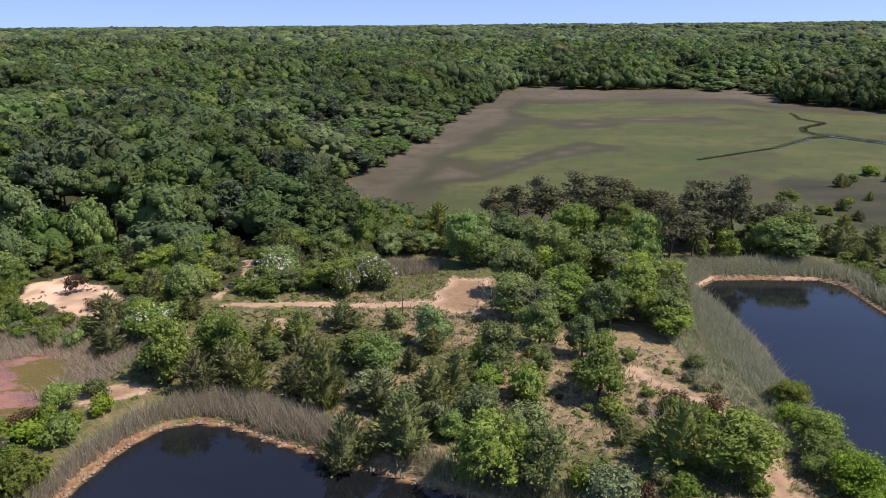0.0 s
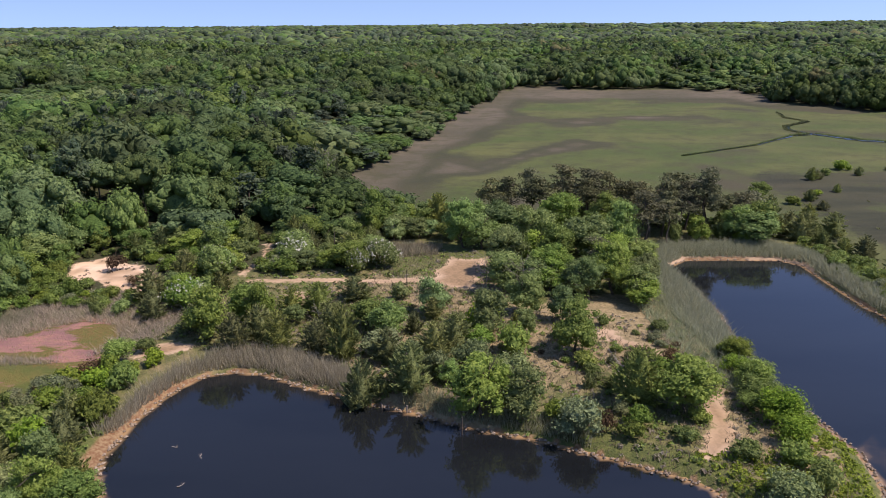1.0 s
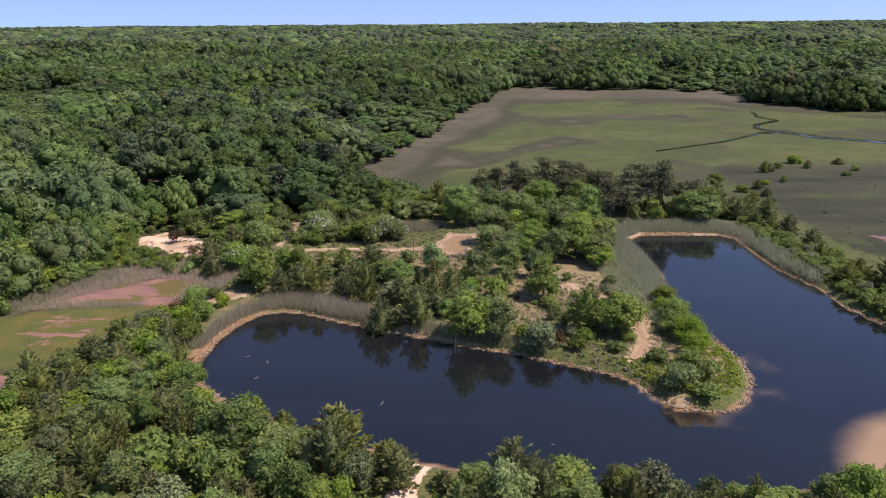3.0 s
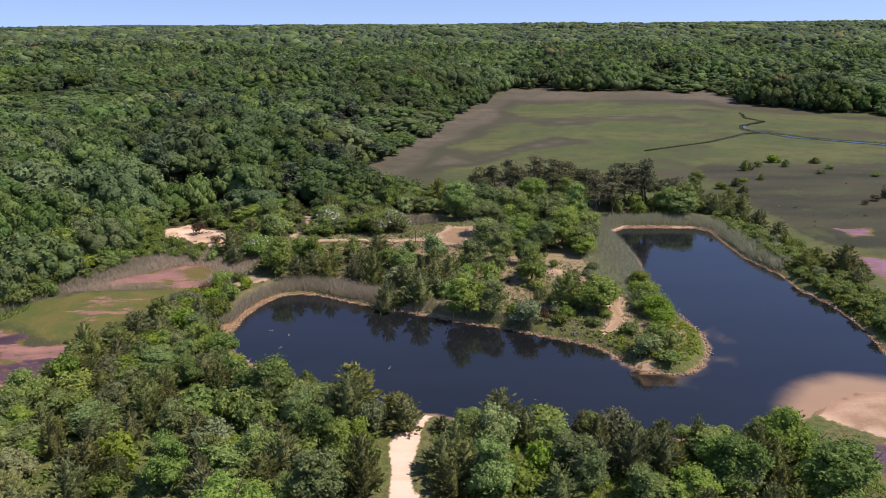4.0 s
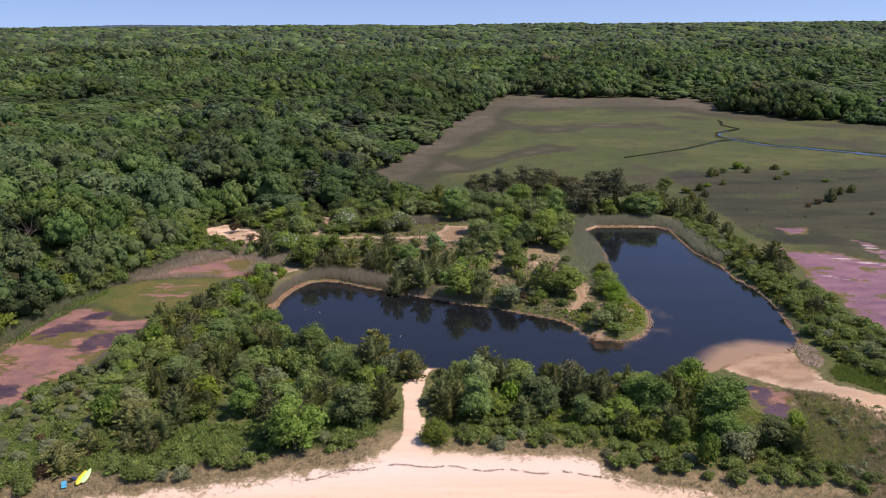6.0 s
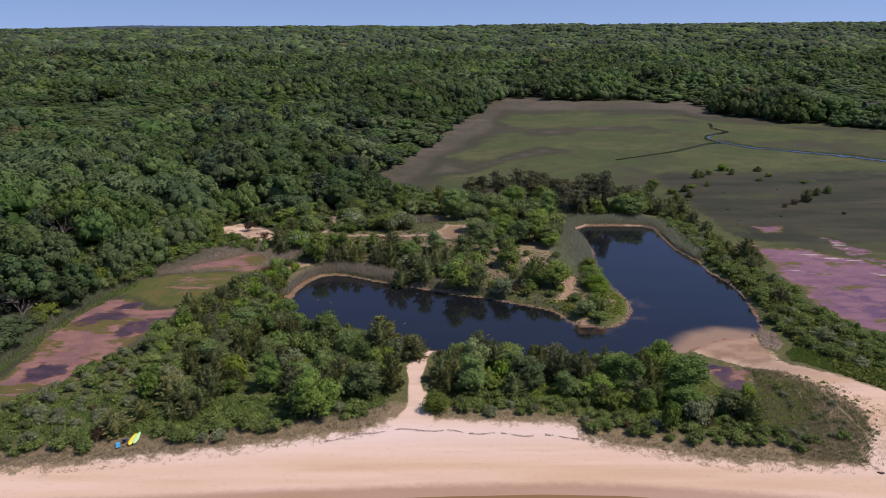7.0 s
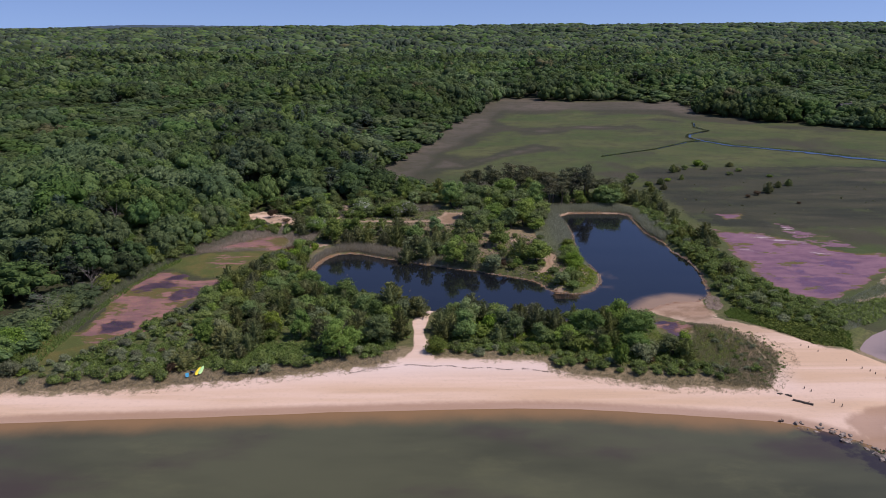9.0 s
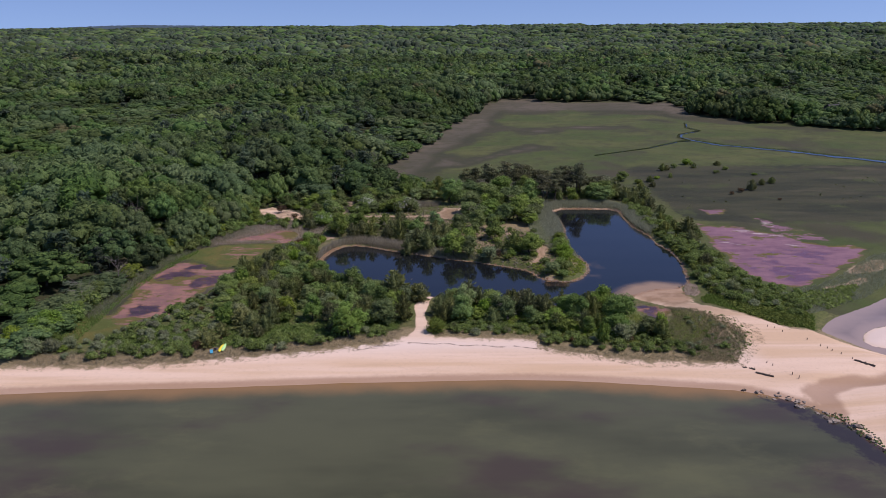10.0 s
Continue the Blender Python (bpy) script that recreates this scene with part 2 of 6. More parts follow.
M_RUSTY = foliage("rusty_leaves", (0.16, 0.10, 0.05), (0.07, 0.05, 0.025))
M_WOODS = foliage("woodland_leaves", (0.168, 0.25, 0.080), (0.079, 0.136, 0.048), tone=True, through_light=0.38, leaf=2.6)
M_REED = foliage("reed_blades", (0.53, 0.48, 0.355), (0.34, 0.305, 0.22), through_light=0.5)
M_REEDGREEN = foliage("green_reed_blades", (0.50, 0.53, 0.36), (0.33, 0.36, 0.22), through_light=0.5)
M_STRAW = foliage("straw_blades", (0.46, 0.38, 0.25), (0.28, 0.24, 0.14), through_light=0.5)
M_DUNE = foliage("beach_grass_blades", (0.50, 0.45, 0.29), (0.29, 0.275, 0.15), through_light=0.5)
# far hills: distance haze mixed into the base colour as blue
M_HAZY_RIDGE = plain("hazed_far_woods", (0.105, 0.145, 0.175), (0.075, 0.11, 0.135), 0.05, 1.0, 0.0, 0.0)
M_BARK = plain("bark", (0.07, 0.055, 0.042), (0.12, 0.10, 0.08), 6)
M_DEAD = plain("dead_wood", (0.34, 0.31, 0.27), (0.22, 0.19, 0.16), 6)
M_STONE = plain("stone", (0.36, 0.29, 0.21), (0.22, 0.17, 0.12), 3)
M_ROCK = plain("sea_rock", (0.46, 0.39, 0.31), (0.17, 0.135, 0.10), 2)
M_WEED = plain("wrack", (0.10, 0.08, 0.06), (0.16, 0.12, 0.09), 5)
M_ALGAE = plain("algae", (0.07, 0.11, 0.02), (0.035, 0.06, 0.015), 3)

# ---- the plan, in metres ----
POND = np.array([
    (-27.5, 40), (-27.2, 44), (-26.7, 48), (-25.6, 51.5), (-23.8, 54.5), (-21, 55.6), (-18, 55), (-13.4, 52.3), (-8.7, 50), (-3.4, 47.5),
    (2.9, 44.4), (8.3, 42.4), (13.8, 39.5), (17.9, 37.3), (19.8, 35.8), (21.8, 31.5), (23.2, 29.7), (26.1, 29), (28.3, 29.2), (30.5, 31.3),
    (32.6, 35.5), (33.4, 40.3), (32.6, 44.5), (31.5, 50.3), (31.7, 60.2), (32.7, 70), (32.8, 79), (32, 88), (35.3, 91.4), (42, 91.5),
    (49, 91), (51.2, 88.5), (51.2, 79), (51.4, 71.5), (53.5, 63), (53.3, 56.8), (55.1, 49.8), (54.8, 41), (53.4, 33), (52, 27.2),
    (49, 25), (45, 24.4), (41, 22.6), (38, 20), (33, 17), (22, 15), (10, 17.5), (-1, 20), (-12, 25), (-22, 31.5), (-26, 36)])
SHORE = np.array([(-4000, -60), (-400, -30), (-150, -22), (-65, -19.6), (-48.7, -18.4), (-31.9, -17.6), (-15, -16.4), (0.9, -15.7), (11, -15.5),
                  (19.6, -15.7), (28.1, -16.7), (36.4, -17.8), (44.4, -19), (48, -20.4), (51.3, -22.5), (54.1, -25), (56.2, -28.7),
                  (57.5, -35.3), (59, -60), (62, -130), (80, -500), (200, -4000)])
SEA = np.vstack([SHORE, [(-4000, -4000)]])
INLET = np.array([(67.6, 2.9), (70.5, 6.5), (73.9, 9.4), (83, 15), (95, 24), (130, 40), (200, 40), (200, -6), (90, -4), (80, -6.5), (74.5, -8.6), (71, -4)])
ISLET = np.array([(72.8, -1.5), (74.8, 1.6), (78, 4), (84, 6), (100, 9), (100, -2), (84, -4), (76, -5), (73.4, -3.7)])
CHANNEL = np.array([(68.5, -15.4), (62.4, -16.2), (57.4, -17.4), (53.6, -20.4), (53.9, -23.5), (54.8, -26.7), (56.1, -28.8), (57.4, -26.9), (57.0, -24.6), (58.2, -21.6), (62.6, -19.6), (68, -18.2), (82, -15.5), (100, -11), (100, -8), (82, -12.6)])
WEEDBED = np.array([(45.5, -20.6), (51.6, -21.3), (53.4, -25.8), (56.6, -29), (58.4, -35), (58.6, -44), (55.8, -42), (53.4, -34.4), (51.2, -27.8), (49.2, -23)])
BEACH = np.array([(-4000, -50), (-400, -22), (-150, -14), (-69, -12.3), (-52.9, -12.3), (-42.6, -11.3), (-34.1, -9.7), (-25.3, -8.2), (-16.3, -6.1),
                  (-8, -4.6), (-6.5, -2.2), (-3.6, -1.2), (-1.4, -2.3), (4.3, -2.8), (15.6, -3.3), (17.3, -6.6), (25.2, -9), (33.8, -10.9), (47, -11.6),
                  (50.8, -5.3), (52.4, -0.4), (51, 5.1), (47.6, 10.0), (44, 12.6), (42.4, 14.8), (39.4, 17.4), (38.2, 20), (38.5, 23.4), (44.7, 26), (50, 26), (51.2, 22), (50.2, 18.6), (48.8, 15.6), (50.2, 13),
                  (55.4, 8.5), (61.4, 1), (65, 0.4), (67.5, -2.5), (69.1, -3.7), (76, -9.5), (92, -7), (140, -8), (140, -400), (80, -4000), (-4000, -4000)])
SPIT = np.array([(36.5, 16), (38, 24), (44, 27), (51, 26), (52, 20), (50, 14), (45, 12), (41, 14)])
MOUND = np.array([(38, -9), (46, -11.5), (52, -5), (53, 1), (51, 6), (46, 12), (42, 13), (43, 5), (41, -2)])
TRACK = np.array([(-5.6, -3), (-4.2, 0.3), (-4.1, 4.1), (-4.2, 6.1), (-4.2, 8.4), (-4.5, 11.2), (-4.7, 13.5), (-4.0, 16.1), (-3.2, 18.5), (-2.4, 20.5), (-0.7, 20.2), (-1.1, 18), (-1.7, 16.1), (-2.2, 13.1), (-2.5, 10.2),
                  (-2.5, 8.4), (-2.4, 6.6), (-2.0, 5.4), (-1.5, 4.0), (-1.2, 2.4), (-1.0, 0), (-0.4, -3)])
SCARS = [np.array(p) for p in (
    [(-50.8, 83), (-52, 89), (-49, 91.6), (-46, 89.4), (-43.4, 88.6), (-40.7, 85.1), (-38.2, 82.4), (-37, 78.6), (-38, 75.8), (-41, 78), (-43.6, 78.4), (-46, 81), (-48.4, 80.8)],
    [(-31.9, 58.4), (-30.6, 60.6), (-28.2, 61.9), (-25.4, 60.1), (-27.5, 58.2), (-29.8, 56)],
    [(-2.6, 80.2), (-0.9, 82.6), (-1.2, 85.2), (0.2, 87), (1.0, 90.6), (3, 89.6), (5, 90.4), (4.2, 86), (4.6, 82.4), (3.6, 79.8), (4.4, 77), (1.8, 77.8)],
    [(-26, 79.8), (-19.6, 79.3), (-14, 80.2), (-8, 79.6), (-2, 79.9), (-2, 81.3), (-9, 81.2), (-15, 81.8), (-20, 80.8), (-26, 81.2)],
    [(-20, 75.8), (-16.4, 75.8), (-16.6, 71), (-19, 70.6)], [(-27.4, 98), (-26.8, 98), (-26.2, 92), (-26.6, 87), (-26, 82.5), (-26.8, 82.3), (-27.6, 87), (-27.2, 92)],
    [(20.2, 38.3), (22.2, 38.3), (24.2, 43.6), (25.1, 48.1), (25.2, 51.8), (23.3, 55.9), (19, 64.2), (17.2, 63.4), (21, 57), (23.2, 52.5), (22.3, 44)],
    [(23, 29.8), (25, 30.2), (24.5, 31.6), (22.8, 31.2)], [(97, 249), (102, 254), (107, 253), (104, 247)],
    [(77, 22.6), (83, 25.8), (89, 29.4), (91, 28.4), (85, 24.4), (79, 21.4)], [(87, 31), (92, 37), (100, 42.6), (102, 40), (94, 33.4)])]
MUDS = [np.array(p) for p in (
    [(69, 74.5), (74.1, 71.2), (78.8, 70), (83.3, 66), (88, 62), (90, 56), (93.4, 53), (98.4, 54.5), (103, 51), (97, 44.2), (90.4, 38.1), (84.4, 31.6), (76.5, 25.4), (72, 23.8), (67.6, 28.6), (65.2, 35), (65.4, 44.5), (66.8, 58)],
    [(75, 89.4), (82.6, 89.2), (80.6, 83), (75, 82.4)], [(86, 81.5), (91, 75), (98, 64), (97.6, 56), (88, 58), (84, 70)],
    [(-62.2, 10), (-57.2, 6.0), (-51, 8.6), (-48.4, 19), (-47.4, 24.5), (-43.6, 29), (-41.6, 40), (-46.6, 39.2), (-50.3, 36.5), (-57.2, 42.4), (-61, 39.4), (-63.4, 32.8), (-63, 22), (-61.4, 15)],
    [(36.4, 15), (38.6, 16.6), (41.4, 14.8), (43.2, 11), (42.6, 7), (40, 5.4), (37.8, 7.6), (36.8, 12)], [(49.4, 20.8), (50.2, 24.5), (52, 28), (53.4, 26.5), (52.6, 21.5), (51, 19.6)],
    [(-57, 56), (-52, 56), (-45, 56), (-37, 54.6), (-34.6, 58), (-33.4, 64), (-36, 69.5), (-42.5, 71), (-47, 68), (-53, 61.5)])]
POOLS = [np.array(p) for p in (
    [(-53.4, 26.8), (-53.2, 30.6), (-48, 34), (-43.8, 33.6), (-44.4, 29.6), (-49.8, 24.6)], [(-60, 12), (-58.4, 15.6), (-53, 15), (-52.2, 11), (-56.7, 10)],
    [(-61.6, 31.5), (-57, 36.6), (-52.6, 34.6), (-53.8, 29), (-59, 28.6)], [(-57.6, 37.6), (-54.6, 40.4), (-51, 38), (-53.4, 36)], [(-60.6, 19.4), (-59.4, 24), (-56.8, 22), (-57.6, 18)],
    [(36.4, 15), (38.6, 16.6), (41.4, 14.8), (43.2, 11), (42.6, 7), (40, 5.4), (37.8, 7.6), (36.8, 12)], [(49.4, 20.8), (50.2, 24.5), (52, 28), (53.4, 26.5), (52.6, 21.5), (51, 19.6)])]
WETPAN = np.array([(68, 46), (75, 49), (82, 51), (90, 49), (95, 44), (86, 34), (77, 26.4), (72, 25.4), (68.4, 30), (66.4, 36)])
SALT = [np.array(p) for p in (
    [(74, 69), (79, 69.8), (83.6, 66), (88, 62.4), (86.4, 60), (80, 63), (75, 66)], [(82, 53), (86, 51.4), (91, 51), (91, 53), (84, 56)], [(68, 60), (74, 56), (77, 52), (74, 51.6), (69, 56)],
    [(86, 80), (91, 75), (89, 68), (85, 71)], [(104, 75), (112, 69), (104, 70)], [(68, 29), (72.6, 25.4), (75, 26.4), (69.4, 31)], [(100, 256), (106, 255), (103, 250)])]
MEADOW_W = np.array([(-63, 43), (-56, 43.5), (-49, 38), (-42.4, 41), (-40, 49), (-34, 55), (-36, 57), (-46, 55.5), (-53, 55), (-59, 51)])
MEADOW_S = np.array([(-65, -3), (-65.6, 12), (-62, 10), (-57, 5.6), (-51, 8), (-54, 3), (-60, -4)])
DRIFTS = [np.array(p) for p in (
    [(0, 176), (8, 165), (23, 187), (40, 206), (46, 199), (24, 177), (9, 157), (-8, 150)], [(58, 262), (84, 268), (100, 272), (96, 262), (70, 256)], [(30, 240), (48, 254), (60, 250), (44, 238)])]
MARSH_W = np.array([(-64, -3), (-65.5, 11), (-64.7, 27), (-63, 43), (-57, 56), (-50.5, 72), (-46, 77), (-31.5, 79), (-30, 69), (-32.5, 57), (-34.8, 54), (-41, 49),
                    (-42.4, 38), (-45, 25), (-51, 13.5), (-55.2, 3), (-60, -3)])
MARSH = np.array([(-17, 150), (-10, 166), (-3, 193), (5, 233), (14, 285), (27, 353), (52, 394), (103, 380), (119, 365), (150, 370), (146, 307), (160, 285),
                  (200, 240), (330, 215), (900, 160), (900, -20), (210, -20), (130, 24), (84, 11), (72, 10), (66, 16), (63, 28), (60, 40), (60, 80), (56, 98), (50, 110),
                  (30, 113), (10, 113), (-4, 119), (-12, 135)])
NEAR = np.array([(-4000, -52), (-400, -20), (-150, -11), (-69, -8), (-66, -4), (-66.5, 10), (-66, 22), (-64.5, 36), (-61.5, 48), (-56, 61), (-53.5, 72), (-54, 93), (-43, 94.5),
                 (-33, 98), (-20, 101), (-12, 104), (-9, 113), (-13, 135), (-18, 150), (-11, 166), (-4, 193), (4, 233), (13, 285), (26, 353), (52, 395),
                 (103, 381), (119, 366), (151, 371), (147, 308), (161, 286), (201, 241), (331, 216), (900, 165), (900, -4000), (-4000, -4000)])
THICKET_W = np.array([(-61, -4), (-55, 3.5), (-50.5, 14), (-45, 25), (-43, 36), (-39, 47), (-33.5, 51), (-28.5, 44), (-28.2, 38), (-24.5, 33), (-14, 26), (-3, 19), (-4.5, 7), (-8, 3.5),
                      (-16, 0), (-30, -2), (-45, -5)])
TREES_W = np.array([(-37, -3), (-39, 6), (-43, 18), (-45, 25), (-43, 36), (-39, 47), (-33.5, 51), (-28.5, 44), (-28.2, 38), (-24.5, 33), (-14, 26), (-3, 19), (-4.5, 7), (-8, 3.5),
                    (-16, 0), (-30, -2)])
THICKET_E = np.array([(-0.6, 18), (8, 16.4), (22, 13.8), (32, 15.2), (33.4, 12), (34, 8), (35.6, 3.5), (38.4, 0), (39, -2), (30, -2.5), (17, 2.5), (3, 5), (-0.5, 7)])
LITTER = np.array([(-54, 94), (-54, 74), (-50, 72), (-36, 74), (-31, 79), (-27, 84), (-12, 86), (-9, 92), (-8, 104), (-30, 100)])
HOUSES = [(213, 287, 20, 0, "dark grey shingled house half hidden by trees"), (228, 275, -15, 0, "dark house with white-framed windows at the wood's edge"),
          (-268, 292, -20, 1, "pale-roofed house among tall trees")]
HEDGE_E = np.array([(54, 96), (60, 88), (64, 70), (65, 45), (65.5, 31), (69.5, 24.5), (76, 24.5), (82, 27), (92, 30), (95, 27), (84, 17), (74, 11), (68, 5), (66.5, 0.5), (62, 3), (57, 8),
                    (53, 13.5), (53, 22), (54.5, 33), (56, 42), (56, 50), (54.5, 62), (53, 70), (53, 80), (52.8, 90)])
CREEK = [(62, 178, 0.5), (88.7, 195.6, 1.0), (105.8, 212.3, 1.6), (113.1, 215.5, 3.4), (121.5, 202, 3.6), (144.2, 186, 4.4), (156.1, 173, 5.2), (200, 135, 6.0), (320, 60, 7)]
BRANCH = [(113.1, 216, 2.0), (111, 226, 1.8), (114, 234, 1.6), (127, 246, 1.4), (124, 258, 1.3), (128.4, 274, 1.0)]


# ---- arithmetic on the plan ----
def lattice(ix, iy, seed):
    h = (ix.astype(np.int64) * 374761393 + iy.astype(np.int64) * 668265263 + seed * 974634541) & 0xFFFFFFFF
    h = ((h ^ (h >> 13)) * 1274126177) & 0xFFFFFFFF
    return ((h ^ (h >> 16)) & 0xFFFF) / 65535.0


def value_noise(x, y, seed=0):
    ix, iy = np.floor(x), np.floor(y)
    u, v = x - ix, y - iy
    u, v = u * u * (3 - 2 * u), v * v * (3 - 2 * v)
    a, b, c, d = (lattice(ix + i, iy + j, seed) for i, j in ((0, 0), (1, 0), (0, 1), (1, 1)))
    return (a * (1 - u) + b * u) * (1 - v) + (c * (1 - u) + d * u) * v


def billow(x, y, size, seed=0, octaves=3):
    return sum(value_noise(x / size * 2 ** k + 17 * k, y / size * 2 ** k, seed + k) * 0.5 ** k for k in range(octaves)) / (2 - 0.5 ** (octaves - 1))


def inside(poly, x, y):
    odd = np.zeros(x.shape, bool)
    for (x0, y0), (x1, y1) in zip(poly, np.roll(poly, -1, 0)):
        if y0 != y1:
            odd ^= ((y0 > y) != (y1 > y)) & (x < (x1 - x0) * (y - y0) / (y1 - y0) + x0)
    return odd


def gap(poly, x, y):
    """The distance to the outline: minus inside."""
    best = np.full(x.shape, 1e18)
    for (x0, y0), (x1, y1) in zip(poly, np.roll(poly, -1, 0)):
        dx, dy = x1 - x0, y1 - y0
        t = np.clip(((x - x0) * dx + (y - y0) * dy) / (dx * dx + dy * dy), 0, 1)
        best = np.minimum(best, (x - x0 - t * dx) ** 2 + (y - y0 - t * dy) ** 2)
    best = np.sqrt(best)
    return np.where(inside(poly, x, y), -best, best)


def smooth(v, lo, hi):
    t = np.clip((v - lo) / (hi - lo), 0, 1)
    return t * t * (3 - 2 * t)


def ragged(poly, x, y):
    """The distance to an outline that wanders as a shore does."""
    far = smooth(y, 112, 150)
    a, b = 2.6 * (1 - far), 24 * far
    dx = a * (billow(x, y, 6, 71) - 0.5) + b * (billow(x, y, 42, 73) - 0.5)
    dy = a * (billow(x, y, 6, 72) - 0.5) + b * (billow(x, y, 42, 74) - 0.5)
    return gap(poly, x + dx, y + dy)


def rise(x, y):
    """The land's slow climb inland."""
    d = np.hypot(x, y + 60)
    up = 3.5 * smooth(d, 150, 420) * smooth(ragged(NEAR, x, y), 0, 60) + 19 * smooth(d, 420, 2700)
    return up + (billow(x, y, 420, 5) - 0.5) * 9 * smooth(d, 380, 900) - 20 * smooth(d, 3300, 4300) + 0.0026 * np.clip(x, -2000, 2000) * smooth(d, 700, 2400)


def height(x, y):
    pond, sea, inlet = gap(POND, x, y), gap(SEA, x, y), gap(INLET, x, y)
    z = 0.85 + 0.35 * (billow(x, y, 9, 1) - 0.5) + rise(x, y)
    low = np.minimum(ragged(MARSH, x, y), ragged(MARSH_W, x, y))
    z = z + (0.5 + 0.12 * (billow(x, y, 14, 2) - 0.5) - z) * smooth(-low, -2.5, 2)
    for p in MUDS:
        z = z + (0.3 - z) * smooth(-gap(p, x, y), -2, 1)
    beach = gap(BEACH, x, y)
    bar = 0.5 + 0.055 * np.maximum(sea, 0)
    z = np.where(beach < 3, z + (np.minimum(bar, 1.3) - z) * smooth(-beach, -3, 1), z)
    z = z + 0.5 * np.exp(-((beach - 2.5) / 2.2) ** 2) * (y < 8) * (x < 50) * (0.4 + billow(x, y, 5, 8))
    z = z + (0.28 - z) * smooth(-gap(CHANNEL, x, y), -3, 2)
    z = np.minimum(z, np.where(sea > 0, 0.10 * sea, (0.06 + 0.3 * smooth(x, 44, 52)) * sea))
    z = np.minimum(z, np.where(pond > 0, 0.02 + 0.45 * pond, 1.8 * pond))
    islet = gap(ISLET, x, y)
    z = np.minimum(z, np.maximum(np.where(inlet > 0, 0.02 + 0.3 * inlet, 0.15 * inlet), np.clip(-islet * 0.2, -1, 0.6)))
    flat = np.array([(36.5, 18.5), (38.5, 23), (41, 25.2), (45, 26.4), (49, 25.8), (49, 21), (43, 18)])
    shelf = np.array([(20, 33), (22.5, 26.5), (28, 25.5), (34, 29), (37, 36), (36, 43), (33, 41), (30, 31), (25, 29)])
    z = np.where(pond < 0, np.maximum(z, -0.47 - 0.5 * np.maximum(gap(shelf, x, y), 0) - 0.5 * billow(x, y, 3, 33)), z)
    spit = gap(flat, x, y)
    z = np.where(pond < 0, np.maximum(z, -0.03 - 0.2 * np.maximum(spit, 0)), z)
    z = np.where((pond >= 0) & (spit < 9), np.minimum(z, 0.0 + 0.035 * pond + np.maximum(spit - 3, 0) * 0.12 + 0.06 * billow(x, y, 2.5, 31)), z)
    return np.maximum(z, -2.5)


def mesh_of(name, verts, faces, mats, smooth_shade=False, index=None):
    """A mesh from arrays; faces: arrays of triangles or of quads."""
    me = bpy.data.meshes.new(name)
    faces = [f for f in (faces if isinstance(faces, (list, tuple)) else [faces]) if len(f)]
    loops = np.concatenate([f.ravel() for f in faces])
    sizes = np.concatenate([np.full(len(f), f.shape[1]) for f in faces])
    me.vertices.add(len(verts))
    me.vertices.foreach_set("co", np.asarray(verts, np.float32).ravel())
    me.loops.add(len(loops))
    me.loops.foreach_set("vertex_index", loops.astype(np.int32))
    me.polygons.add(len(sizes))
    me.polygons.foreach_set("loop_start", np.concatenate([[0], np.cumsum(sizes)[:-1]]).astype(np.int32))
    for m in mats:
        me.materials.append(m)
    if index is not None:
        me.polygons.foreach_set("material_index", np.asarray(index, np.int32))
    me.update(calc_edges=True)
    me.polygons.foreach_set("use_smooth", np.full(len(sizes), smooth_shade))
    me.validate()
    return me


def axis(lo, hi, step, far_lo, far_hi, grow):
    mid, out = list(np.arange(lo, hi, step)), []
    for sign, start, end in ((-1, lo, far_lo), (1, hi, far_hi)):
        v, s, run = start, step, []
        while (end - v) * sign > 0:
            s *= grow
            v += sign * s
            run.append(v)
        out.append(run)
    return np.array(out[0][::-1] + mid + [hi] + out[1])


def sheet(xs, ys):
    x, y = np.meshgrid(xs, ys)
    n, m = len(xs), len(ys)
    i = (np.arange(m - 1)[:, None] * n + np.arange(n - 1)).ravel()
    return x.ravel(), y.ravel(), np.stack([i, i + 1, i + n + 1, i + n], 1)


def colours(me, name, *channels):
    a = me.attributes.new(name, "FLOAT_COLOR", "POINT")
    a.data.foreach_set("color", np.stack([*channels, np.ones_like(channels[0])], 1).astype(np.float32).ravel())


